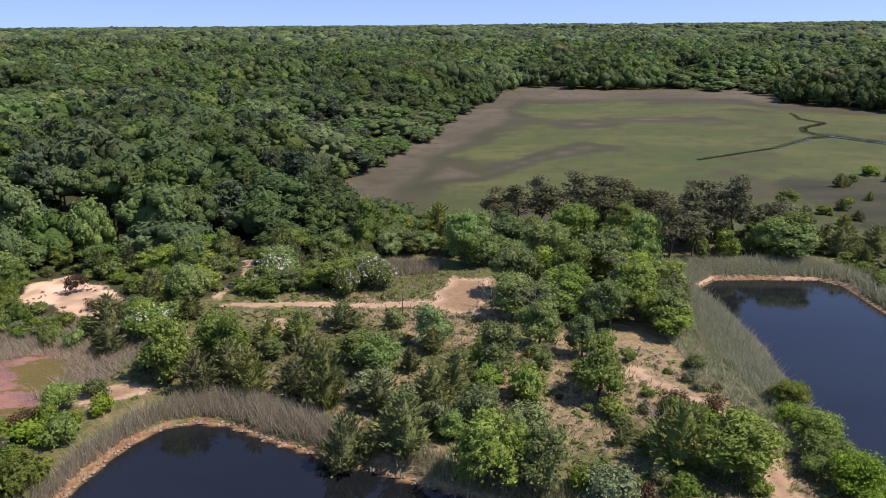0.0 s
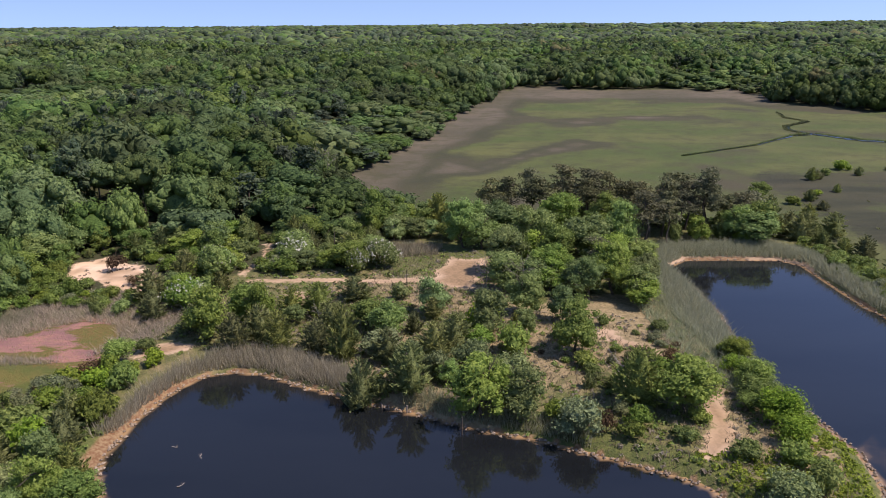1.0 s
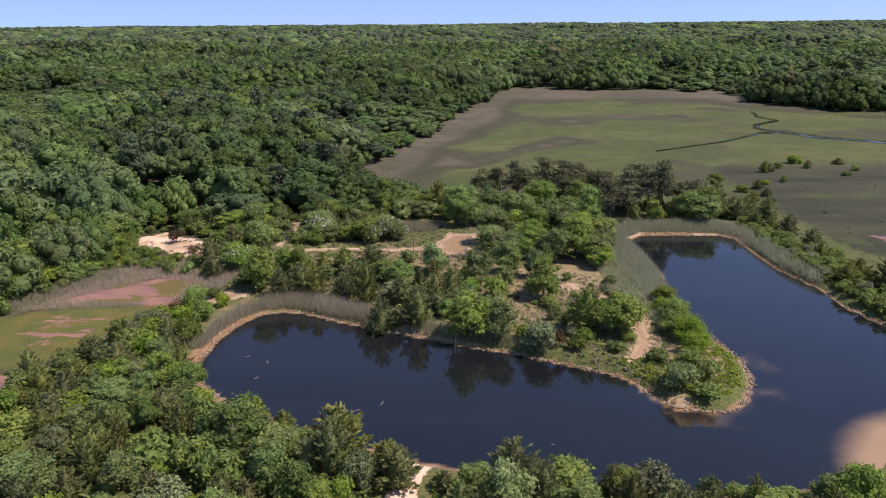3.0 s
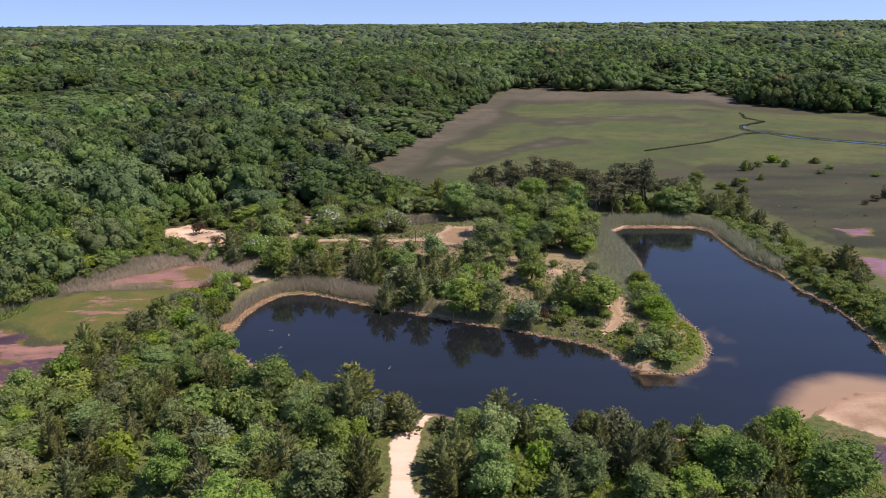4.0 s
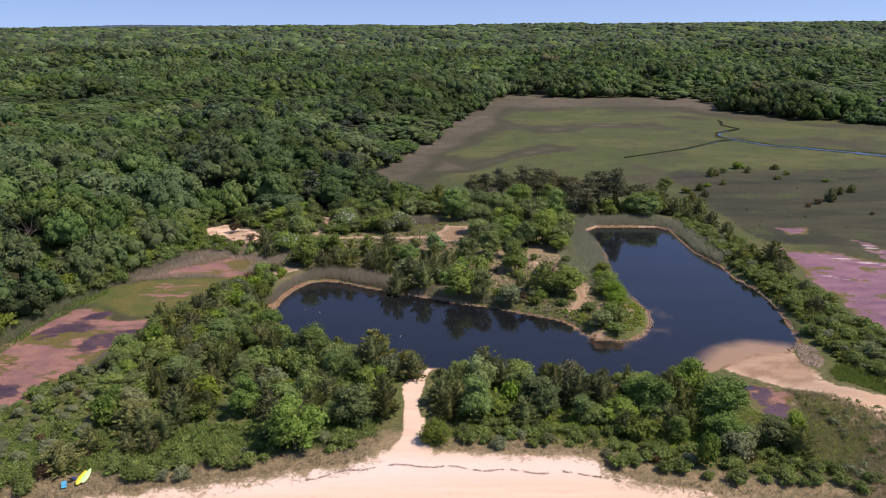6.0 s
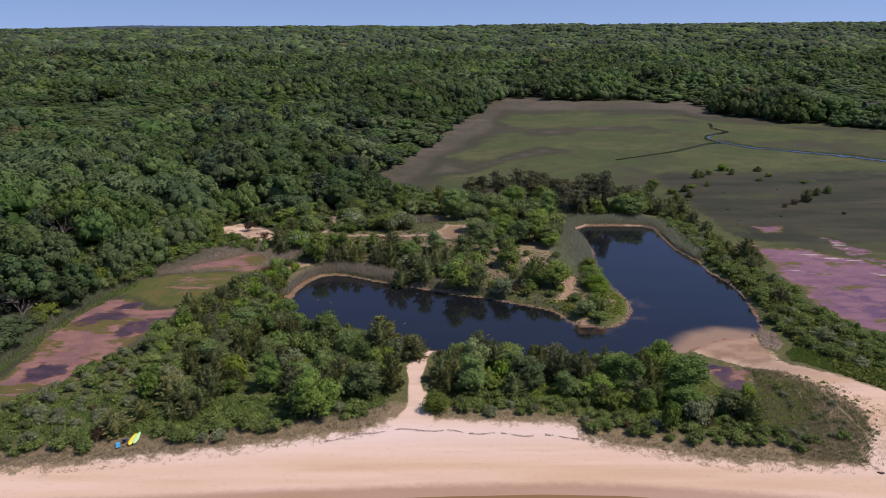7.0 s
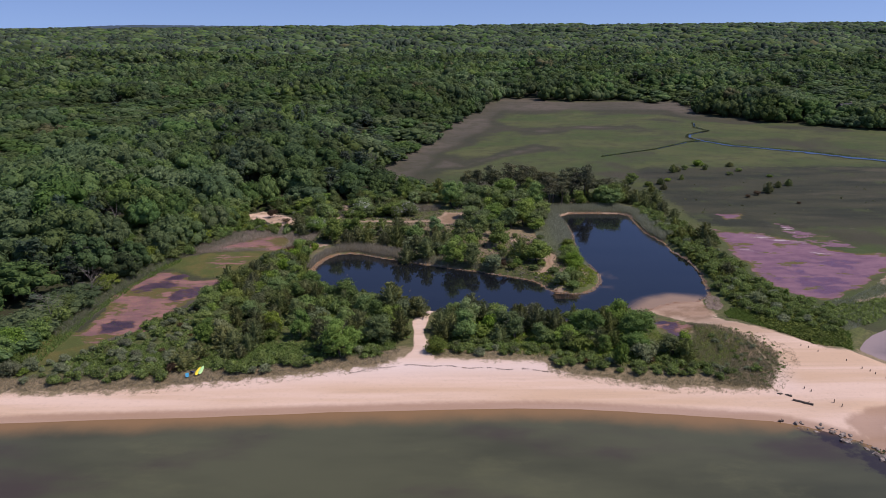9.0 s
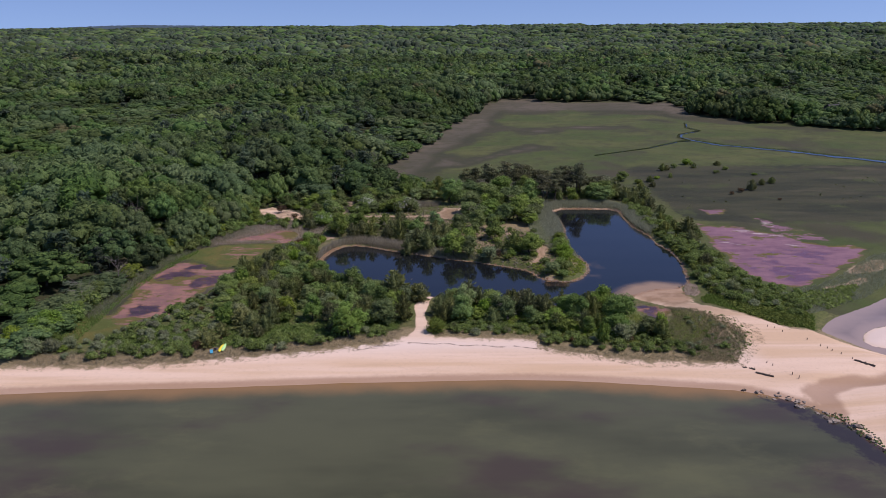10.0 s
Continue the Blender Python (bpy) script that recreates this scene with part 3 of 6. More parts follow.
# ---- ground ----
def build_ground():
    x, y, f = sheet(axis(-74, 92, 0.8, -4200, 4200, 1.1), axis(-38, 114, 0.9, -700, 4700, 1.09))
    z = height(x, y)
    pond, beach, sea = gap(POND, x, y), gap(BEACH, x, y), gap(SEA, x, y)
    soft = lambda d, w=2.0: np.clip(0.5 - d / w, 0, 1)
    track = soft(gap(TRACK, x, y), 1.6)
    mound = soft(gap(MOUND, x, y), 5)
    sand = np.maximum(np.maximum(soft(beach, 4.5 + 3.0 * (y < -3)), track), soft(gap(ISLET, x, y), 2))
    sand = np.maximum(sand, np.clip(1.15 - np.abs(pond - 0.4) / 0.9, 0, 1) * (y > 86))
    sand = np.maximum(sand, mound * (0.15 + 0.5 * billow(x, y, 3.2, 19)))
    scar = np.max([soft(ragged(p, x, y), 3.6) for p in SCARS], 0)
    mud = np.max([(0.55 if k == 2 else 1.0) * soft(ragged(p, x, y), 4.0 if k < 4 else 5.0 if k in (4, 5) else 8.0) for k, p in enumerate(MUDS)], 0)
    mud = np.maximum(mud, 0.5 * soft(gap(MEADOW_W, x, y), 6))
    sand = sand * (1 - np.max([soft(ragged(p, x, y), 2.5) for p in MUDS[4:6]], 0))
    low = np.minimum(ragged(MARSH, x, y), ragged(MARSH_W, x, y))
    wood = np.maximum(soft(-0.5 + 4 * (y > 110) - ragged(NEAR, x, y), 3), 0.8 * soft(gap(LITTER, x, y), 4))
    dry = 0.75 * smooth(billow(x, y, 16, 4), 0.3, 0.6) * np.exp(-(np.maximum(np.abs(x - 8) - 22, 0) / 8) ** 2) * smooth(y, 26, 34) * smooth(-y, -100, -88)
    dry = np.maximum(dry, smooth(-beach, -7, -1) * (y < 10))
    dry = np.maximum(dry, 0.4 * (y > 28) * (y < 104) * (x > -40) * (x < 54))
    west = smooth(-x, 20, 24) * smooth(-y, -55, -52)
    rim = np.clip(1 - np.abs(pond - 0.1 - 0.5 * west) / (0.38 + 0.75 * west), 0, 1) * (pond > -2)
    wet = np.maximum(np.clip(1 - sea / 3.5, 0, 1) * smooth(-x, -57.4, -55), 1.0 * soft(ragged(CHANNEL, x, y), 2.6))
    wet = np.maximum(wet, 0.6 * soft(gap(WEEDBED, x, y), 5))
    wet = np.maximum(wet, 0.5 * smooth(y, 9, 18) * soft(beach, 3))
    wet = np.maximum(wet, np.clip(1 - np.abs(pond) / 1.5, 0, 1) * soft(beach, 2))
    dirt = np.maximum(np.max([soft(ragged(p, x, y), 2.2) for p in SCARS[1:]], 0), 0.58 * smooth(y, 3, 12) * (x > 30) * soft(beach, 3))
    dirt = np.maximum(dirt, 0.7 * (y > 84) * (np.abs(pond) < 3))
    dirt = np.maximum(dirt, 0.9 * smooth(billow(x, y, 2.6, 43), 0.42, 0.6) * soft(gap(SPIT, x, y), 3))
    dirt = np.maximum(dirt, 0.75 * smooth(billow(x, y, 3.5, 41), 0.4, 0.62) * soft(ragged(SCARS[0], x, y), 3))
    lush = np.clip(1.1 - np.abs(pond - 1.2) / 2.2, 0, 1) * (pond > 0.1) * (y < 60) * (x > 5) + 0.6 * smooth(billow(x, y, 11, 12), 0.56, 0.7) * (y > 28) * (y < 100) * (x > -35) * (x < 54)
    lush = np.maximum(lush, smooth(-x, 57, 61) * smooth(-np.abs(gap(MARSH_W, x, y)), -7, -3) * (y < 60))
    lush = np.maximum(lush, soft(gap(HEDGE_E, x, y), 4))
    lush = np.maximum(lush, soft(gap(THICKET_W, x, y), 4)) + soft(gap(THICKET_E, x, y), 4)
    white = np.maximum(0.35 * track, smooth(sea, 6, 12) * smooth(-y, 0, 6) * smooth(-x, -54, -46))
    white = np.maximum(white, soft(gap(ISLET, x, y), 2))
    reed = smooth(-np.abs(ragged(MARSH, x, y)), -24, -3) * smooth(y, 110, 150) * smooth(-x, -190, -130)
    reed = np.maximum(reed, smooth(y, 300, 350) * (low < 0))
    reed = np.maximum(reed, smooth(-np.abs(gap(MARSH_W, x, y)), -6, -1) * (x < 0))
    for p in DRIFTS:
        reed = np.maximum(reed, 0.95 * soft(gap(p, x, y), 9))
    pool = np.max([(1.0 if k < 5 else 0.94) * soft(ragged(p, x, y), 2.4) for k, p in enumerate(POOLS)] + [0.62 * soft(gap(WETPAN, x, y), 9)], 0)
    sappy = np.maximum(soft(gap(MEADOW_W, x, y), 6), soft(gap(MEADOW_S, x, y), 3))
    salt = np.max([soft(ragged(p, x, y), 3) for p in SALT], 0)
    swale = smooth(x, 58, 76) * smooth(y, 66, 84) * smooth(-y, -172, -140)
    me = mesh_of("ground", np.stack([x, y, z], 1), f, [M_GROUND], True)
    colours(me, "zone_e", pool, sappy, salt)
    colours(me, "zone_f", swale, 0 * x, 0 * x)
    colours(me, "zone_a", np.maximum(sand, scar), mud, soft(low - 5 * (y > 110), 4))
    colours(me, "zone_b", wood, dry, rim)
    colours(me, "zone_c", wet, white, reed)
    colours(me, "zone_d", dirt, np.clip(lush, 0, 1), np.max([soft(ragged(p, x, y), 3) for p in MUDS[:3]], 0))
    tagged(new("ground", me), "sandy shore, straw grass, salt marsh and mud", "ground", kind="structure")


def build_water(name, label, xs, ys, keep, mat, depth_scale):
    x, y, f = sheet(xs, ys)
    deep = np.clip(-height(x, y) / depth_scale, 0, 1)
    f = f[keep(x, y)[f].any(1)]
    used = np.unique(f)
    table = np.zeros(len(x), int)
    table[used] = np.arange(len(used))
    me = mesh_of(name, np.stack([x, y, 0 * x], 1)[used], table[f], [mat], True)
    a = me.attributes.new("depth", "FLOAT", "POINT")
    a.data.foreach_set("value", deep[used].astype(np.float32))
    a = me.attributes.new("weedbed", "FLOAT", "POINT")
    a.data.foreach_set("value", np.clip(0.5 - gap(WEEDBED, x, y) / 4, 0, 1)[used].astype(np.float32))
    tagged(new(name, me), label, "water", kind="structure")


build_ground()
build_water("pond_water", "dark still brown pond water with clear sky reflections", np.arange(-32, 60, 0.8), np.arange(12, 96, 0.8), lambda x, y: gap(POND, x, y) < 1.5, M_POND, 1.0)
build_water("inlet_water", "shallow tidal inlet water over pale sand", np.arange(64, 190, 2.0), np.arange(-12, 44, 2.0), lambda x, y: gap(INLET, x, y) < 2.0, M_INLET, 1.2)
build_water("bay_water", "murky green shallow bay water, brown along the sand", axis(-90, 75, 1.5, -4200, 240, 1.15), axis(-130, -12, 1.5, -4000, -11, 1.15),
            lambda x, y: gap(SEA, x, y) < 2.0, M_SEA, 0.38)


def build_creek(name, run):
    pts = [Vector(p[:2]) for p in run]
    verts, rng = [], random.Random(3)
    steps = []
    for i in range(len(run) - 1):
        for k in range(9):
            t = k / 9
            p = pts[i].lerp(pts[i + 1], t)
            w = run[i][2] * (1 - t) + run[i + 1][2] * t
            along = (pts[i + 1] - pts[i]).normalized()
            side = Vector((-along.y, along.x))
            p = p + side * (rng.random() - 0.5) * w * 0.5
            steps.append((p, side, w * (0.55 + 0.4 * rng.random())))
    for p, side, w in steps:
        for s in (-0.5, 0.5):
            q = p + side * w * s
            verts.append((q.x, q.y, 0.66))
    i = np.arange(len(steps) - 1) * 2
    me = mesh_of(name, np.array(verts), np.stack([i, i + 1, i + 3, i + 2], 1), [M_POND], True)
    a = me.attributes.new("depth", "FLOAT", "POINT")
    a.data.foreach_set("value", np.ones(len(verts), np.float32))
    tagged(new(name, me), "winding tidal creek through the green salt marsh", "creek", kind="structure")


build_creek("creek_1", CREEK)
build_creek("creek_2", BRANCH)


# ---- plants ----
def unit(v):
    return v / np.maximum(np.linalg.norm(v, axis=-1, keepdims=True), 1e-9)


def ball_ways(rng, n):
    return unit(rng.normal(size=(n, 3)))


def cards(rng, at, way, size, long=1.0, flat=0.5):
    """Small three-cornered sprays of leaves, each turned its own way."""
    n = len(at)
    normal = unit(way + (0, 0, 0.3) + flat * rng.normal(size=(n, 3)))
    side = unit(np.cross(normal, rng.normal(size=(n, 3))))
    up = np.cross(normal, side)
    s = (size * rng.uniform(0.55, 1.35, n))[:, None]
    skew = rng.uniform(-0.4, 0.4, (n, 1))
    v = np.stack([at - side * s * 0.42 - up * s * 0.3 * long, at + side * s * 0.42 - up * s * 0.3 * long + normal * s * 0.12, at + side * s * skew + up * s * 0.6 * long], 1)
    return v.reshape(-1, 3), np.arange(3 * n).reshape(-1, 3)


ICO_V, ICO_F = None, None
_bm = bmesh.new()
bmesh.ops.create_icosphere(_bm, subdivisions=1, radius=1.0)
ICO_V = np.array([v.co for v in _bm.verts])
_bm.verts.index_update()
ICO_F = np.array([[v.index for v in f.verts] for f in _bm.faces])
_bm.free()


def lobes_of(rng, r, h, z0, count, big=0.45):
    """Rounded masses that fill a crown from z0 to h."""
    c, half = np.array([0, 0, (z0 + h) / 2]), (h - z0) / 2
    out = []
    for k in range(count):
        lr = r * big * rng.uniform(0.45, 1.2)
        w = ball_ways(rng, 1)[0]
        w[2] = abs(w[2]) if w[2] < -0.6 else w[2]
        reach = rng.uniform(0.65, 1.15)
        out.append((*(c + w * np.array([max(r - lr, 0.1), max(r - lr, 0.1), max(half - lr * 0.6, 0.1)]) * reach), lr))
    out.append((0, 0, c[2], r * 0.6))
    return np.array(out)


def leafy(rng, r, h, z0, count, sprays, size, big=0.45, squash=0.85, core=0.78, flat=0.85, fray=0.6):
    lob = lobes_of(rng, r, h, z0, count, big)
    share = lob[:, 3] ** 2
    pick = rng.choice(len(lob), sprays * 2, p=share / share.sum())
    way = ball_ways(rng, len(pick))
    way[:, 2] = np.where(rng.random(len(pick)) < 0.6, np.abs(way[:, 2]), way[:, 2])
    at = lob[pick, :3] + way * lob[pick, 3:] * np.array([1, 1, squash]) * (1 - fray * 0.45 + fray * rng.random((len(pick), 1)) ** 1.6)
    keep = np.ones(len(at), bool)
    for k, (x, y, z, lr) in enumerate(lob):
        keep &= (np.linalg.norm((at - (x, y, z)) / (1, 1, squash), axis=1) > lr * 0.82) | (pick == k)
    at, way = at[keep][:sprays], way[keep][:sprays]
    v, f = cards(rng, at, way, size, 1.0, flat)
    vs, q, tri = [v], [f], []
    base = len(v)
    for x, y, z, lr in lob:
        vs.append(ICO_V * lr * core * np.array([1, 1, squash]) * rng.uniform(0.85, 1.1, (len(ICO_V), 1)) + (x, y, z))
        tri.append(ICO_F + base)
        base += len(ICO_V)
    return np.vstack(vs), [np.vstack(q + tri)]


def fronds(rng, at, along, size):
    """Narrow pointed sprays, each lying along its bough."""
    n = len(at)
    along = unit(along + 0.28 * rng.normal(size=(n, 3)))
    side = unit(np.cross(along, unit(rng.normal(size=(n, 3)) + (0, 0, 0.6))))
    s = (size * rng.uniform(0.6, 1.35, n))[:, None]
    v = np.stack([at - side * s * 0.34 - along * s * 0.3, at + side * s * 0.34 - along * s * 0.3, at + along * s * 0.95], 1)
    return v.reshape(-1, 3), np.arange(3 * n).reshape(-1, 3)


def cedar(rng, r, h, sprays, size):
    """An upright evergreen: pointed boughs rising round a leader, with gaps between them."""
    boughs = 64
    k = np.arange(boughs)
    t = ((k + 0.5) / boughs) ** 1.15
    a = k * 2.39996 + rng.normal(size=boughs) * 0.4
    reach = r * np.minimum(1, t * 4 + 0.6) * (1 - t ** 1.5) ** 0.8 * rng.uniform(0.68, 1.2, boughs) + 0.1
    slope = 0.3 + 0.9 * t + rng.normal(size=boughs) * 0.12
    ways = np.stack([np.cos(a), np.sin(a), slope], 1)
    share = reach + 0.35
    pick = rng.choice(boughs, sprays, p=share / share.sum())
    u = rng.uniform(0.22, 1.0, sprays) ** 0.75
    foot = np.stack([0 * t, 0 * t, h * (0.03 + 0.90 * t) - 0.25 * reach * slope], 1)
    wide = 0.26 * reach[pick] * (1.15 - u)
    at = foot[pick] + ways[pick] * (reach[pick] * u)[:, None] + rng.normal(size=(sprays, 3)) * wide[:, None] * (0.8, 0.8, 0.5)
    v, f = fronds(rng, at, ways[pick] + (0, 0, 0.25), size * (1.12 - 0.62 * t[pick]))
    ring, rows = 8, 5
    vs = [v]
    for i in range(rows):
        u = i / (rows - 1)
        ang = np.arange(ring) * 2 * math.pi / ring
        rr = 0.5 * r * min(1, u * 4 + 0.6) * (1 - u ** 1.5) ** 0.8 * rng.uniform(0.7, 1.15, ring) + 0.02
        vs.append(np.stack([np.cos(ang) * rr, np.sin(ang) * rr, np.full(ring, h * (0.02 + 0.93 * u))], 1))
    i = np.arange(rows - 1)[:, None] * ring
    j = np.arange(ring)
    core = (np.stack([i + j, i + (j + 1) % ring, i + ring + (j + 1) % ring, i + ring + j], -1).reshape(-1, 4)) + len(v)
    return np.vstack(vs), [f, core]


def tube(points, radii, sides=5):
    """A tapered limb along points."""
    vs, n = [], len(points)
    for i, (p, r) in enumerate(zip(points, radii)):
        d = unit(np.array(points[min(i + 1, n - 1)], float) - np.array(points[max(i - 1, 0)], float))
        a = unit(np.cross(d, (0.3, 0.8, 0.1)))
        b = np.cross(d, a)
        ang = np.arange(sides) * 2 * math.pi / sides
        vs.append(np.array(p) + r * (np.cos(ang)[:, None] * a + np.sin(ang)[:, None] * b))
    i = np.arange(n - 1)[:, None] * sides
    j = np.arange(sides)
    return np.vstack(vs), np.stack([i + j, i + (j + 1) % sides, i + sides + (j + 1) % sides, i + sides + j], -1).reshape(-1, 4)


def join(pieces):
    vs, fs, base = [], [], 0
    for v, f in pieces:
        vs.append(v)
        fs.append(f + base)
        base += len(v)
    return np.vstack(vs), [np.vstack(fs)]


def branching(rng, h, spread, thick, limbs, forks=2, start=0.25):
    """A trunk with limbs and twigs."""
    pts = [np.array([0, 0, -0.15])]
    for k in range(1, 5):
        pts.append(np.array([rng.normal() * 0.04 * h, rng.normal() * 0.04 * h, h * k / 4]))
    out = [tube(pts, np.linspace(thick, thick * 0.3, 5), 6)]
    for k in range(limbs):
        u = rng.uniform(start, 0.9)
        p = pts[0] + (pts[4] - pts[0]) * u
        a = rng.uniform(0, 2 * math.pi)
        w = np.array([math.cos(a), math.sin(a), rng.uniform(0.3, 0.9)])
        q = p + w * spread * (1.1 - 0.5 * u) * 0.55
        e = q + (w + rng.normal(size=3) * 0.4) * spread * 0.4
        out.append(tube([p, q, e], [thick * 0.45, thick * 0.28, thick * 0.1], 4))
        for _ in range(forks if h > 4 or forks > 1 else 0):
            s = p + (q - p) * rng.uniform(0.5, 1)
            out.append(tube([s, s + (w + rng.normal(size=3) * 0.6) * spread * 0.4], [thick * 0.2, thick * 0.06], 3))
    return join(out)


def part(name, vf, material, parent, label=""):
    ob = new(name, mesh_of(name, vf[0], vf[1], [material], name == "crown"))
    ob.parent = parent
    return tagged(ob, label)


KINDS = {}


def make_kind(key, name, label, category, r, h, leaves, crown_of, trunk_of, variants, extra=None):
    """Some models of one kind of plant, built once; each is kept with its size."""
    KINDS[key] = []
    for k in range(variants):
        rng = np.random.default_rng(abs(hash_of(key)) + k)
        base = new(name)
        tagged(base, label, category)
        part("trunk", trunk_of(rng), M_BARK, base)
        part("crown", crown_of(rng), leaves, base)
        if extra:
            part(extra[0], extra[1](rng), extra[2], base, extra[3])
        KINDS[key].append([base, r, h, False])


def hash_of(text):
    return sum((i + 1) * ord(c) * 31 for i, c in enumerate(text))


def level(x, y):
    return float(height(np.array([x], float), np.array([y], float))[0])


def plant(key, x, y, h, r, seed, label="", group="", z=None):
    """One plant of a kind at a place, as high and wide as given."""
    rng = random.Random(seed * 7919 + hash_of(key))
    slot = KINDS[key][rng.randrange(len(KINDS[key]))]
    base, r0, h0, used = slot
    z = level(x, y) if z is None else z
    m = pose(x, y, z - 0.05, 0, 0, rng.uniform(0, 360)) @ Matrix.Diagonal((r / r0, r / r0 * rng.uniform(0.9, 1.1), h / h0, 1))
    if used:
        ob = copy_thing(base, m)
    else:
        ob, slot[3] = base, True
        ob.matrix_basis = m
    return tagged(ob, label, "", group)


def stem(h, spread, thick, limbs, start=0.25):
    return lambda rng: branching(rng, h, spread, thick, limbs, 1, start)


make_kind("oak", "oak_tree", "rounded green oak tree in full leaf", "tree", 2.7, 5.5, M_OAK, lambda g: leafy(g, 2.7, 5.5, -0.3, 23, 1750, 0.28, 0.36), stem(4.2, 2.2, 0.16, 6), 6)
make_kind("tall", "oak_tree", "tall oak tree with a broad dense crown", "tree", 3.6, 7.5, M_OAK, lambda g: leafy(g, 3.6, 7.5, 0.2, 28, 2300, 0.32, 0.34), stem(6, 3, 0.2, 7), 5)
make_kind("bright", "young_maple", "bright yellow-green young broadleaf tree", "tree", 2.2, 4.0, M_BRIGHT, lambda g: leafy(g, 2.2, 4.0, 0.0, 13, 1300, 0.25, 0.42), stem(3, 1.6, 0.1, 5), 4)
make_kind("willow", "willow", "bright green bushy willow at the water", "tree", 2.2, 3.6, M_SHRUB, lambda g: leafy(g, 2.2, 3.6, -0.2, 16, 2000, 0.21, 0.4, 0.9, 0.72, 0.9, 0.9), stem(2.4, 1.6, 0.08, 6), 4)
make_kind("cedar", "cedar_tree", "dark olive red cedar with dense tufted boughs", "tree", 1.8, 4.8, M_CEDAR, lambda g: cedar(g, 1.8, 4.8, 1500, 0.34), stem(4.2, 0.7, 0.11, 4), 8)
make_kind("pine", "pine_tree", "dark pitch pine with a bare trunk and open crown", "tree", 2.6, 9.0, M_PINE, lambda g: leafy(g, 2.6, 9.0, 2.6, 17, 1500, 0.33, 0.32, 0.6, 0.5, 0.9, 0.9), stem(8.3, 2.2, 0.16, 9, 0.45), 4)
make_kind("shrub", "shrub", "low green leafy shrub", "shrub", 1.5, 1.6, M_SHRUB, lambda g: leafy(g, 1.5, 1.6, -0.1, 9, 370, 0.27, 0.42), stem(1.0, 0.9, 0.05, 4), 5)
make_kind("silver", "silver_shrub", "grey-green shrub with silvery leaves", "shrub", 2.1, 2.6, M_SILVER, lambda g: leafy(g, 2.1, 2.6, -0.1, 12, 1100, 0.22, 0.4, 0.85, 0.75, 0.8), stem(1.8, 1.4, 0.06, 5), 3)
make_kind("blossom", "flowering_shrub", "green shrub with drifts of white blossom", "shrub", 2.7, 3.6, M_OAK, lambda g: leafy(g, 2.7, 3.6, -0.1, 15, 1400, 0.33), stem(2.4, 1.6, 0.07, 5), 2,
          ("blossom", lambda g: leafy(g, 2.85, 3.5, 0.0, 9, 420, 0.24, 0.4, 0.85, 0.3), M_BLOSSOM, "white blossom clusters"))
make_kind("rusty", "dry_shrub", "brownish half-dry shrub with bare twigs", "shrub", 2.0, 2.2, M_RUSTY, lambda g: leafy(g, 2.0, 2.2, 0.0, 12, 800, 0.22, 0.4, 0.85, 0.5, 0.9), stem(1.9, 1.7, 0.06, 9), 2)


def dead(name, label, x, y, h, spread, seed):
    base = new(name)
    tagged(base, label, "dead tree")
    rng = np.random.default_rng(seed)
    part("trunk", tube([(0, 0, -0.1), (0.1, 0.05, h * 0.4)], [0.09, 0.06], 6)[0:1] + ([tube([(0, 0, -0.1), (0.1, 0.05, h * 0.4)], [0.09, 0.06], 6)[1]],), M_DEAD, base)
    part("branchwork", branching(rng, h, spread, 0.06, 14, 3, 0.1), M_DEAD, base)
    base.matrix_basis = pose(x, y, level(x, y))


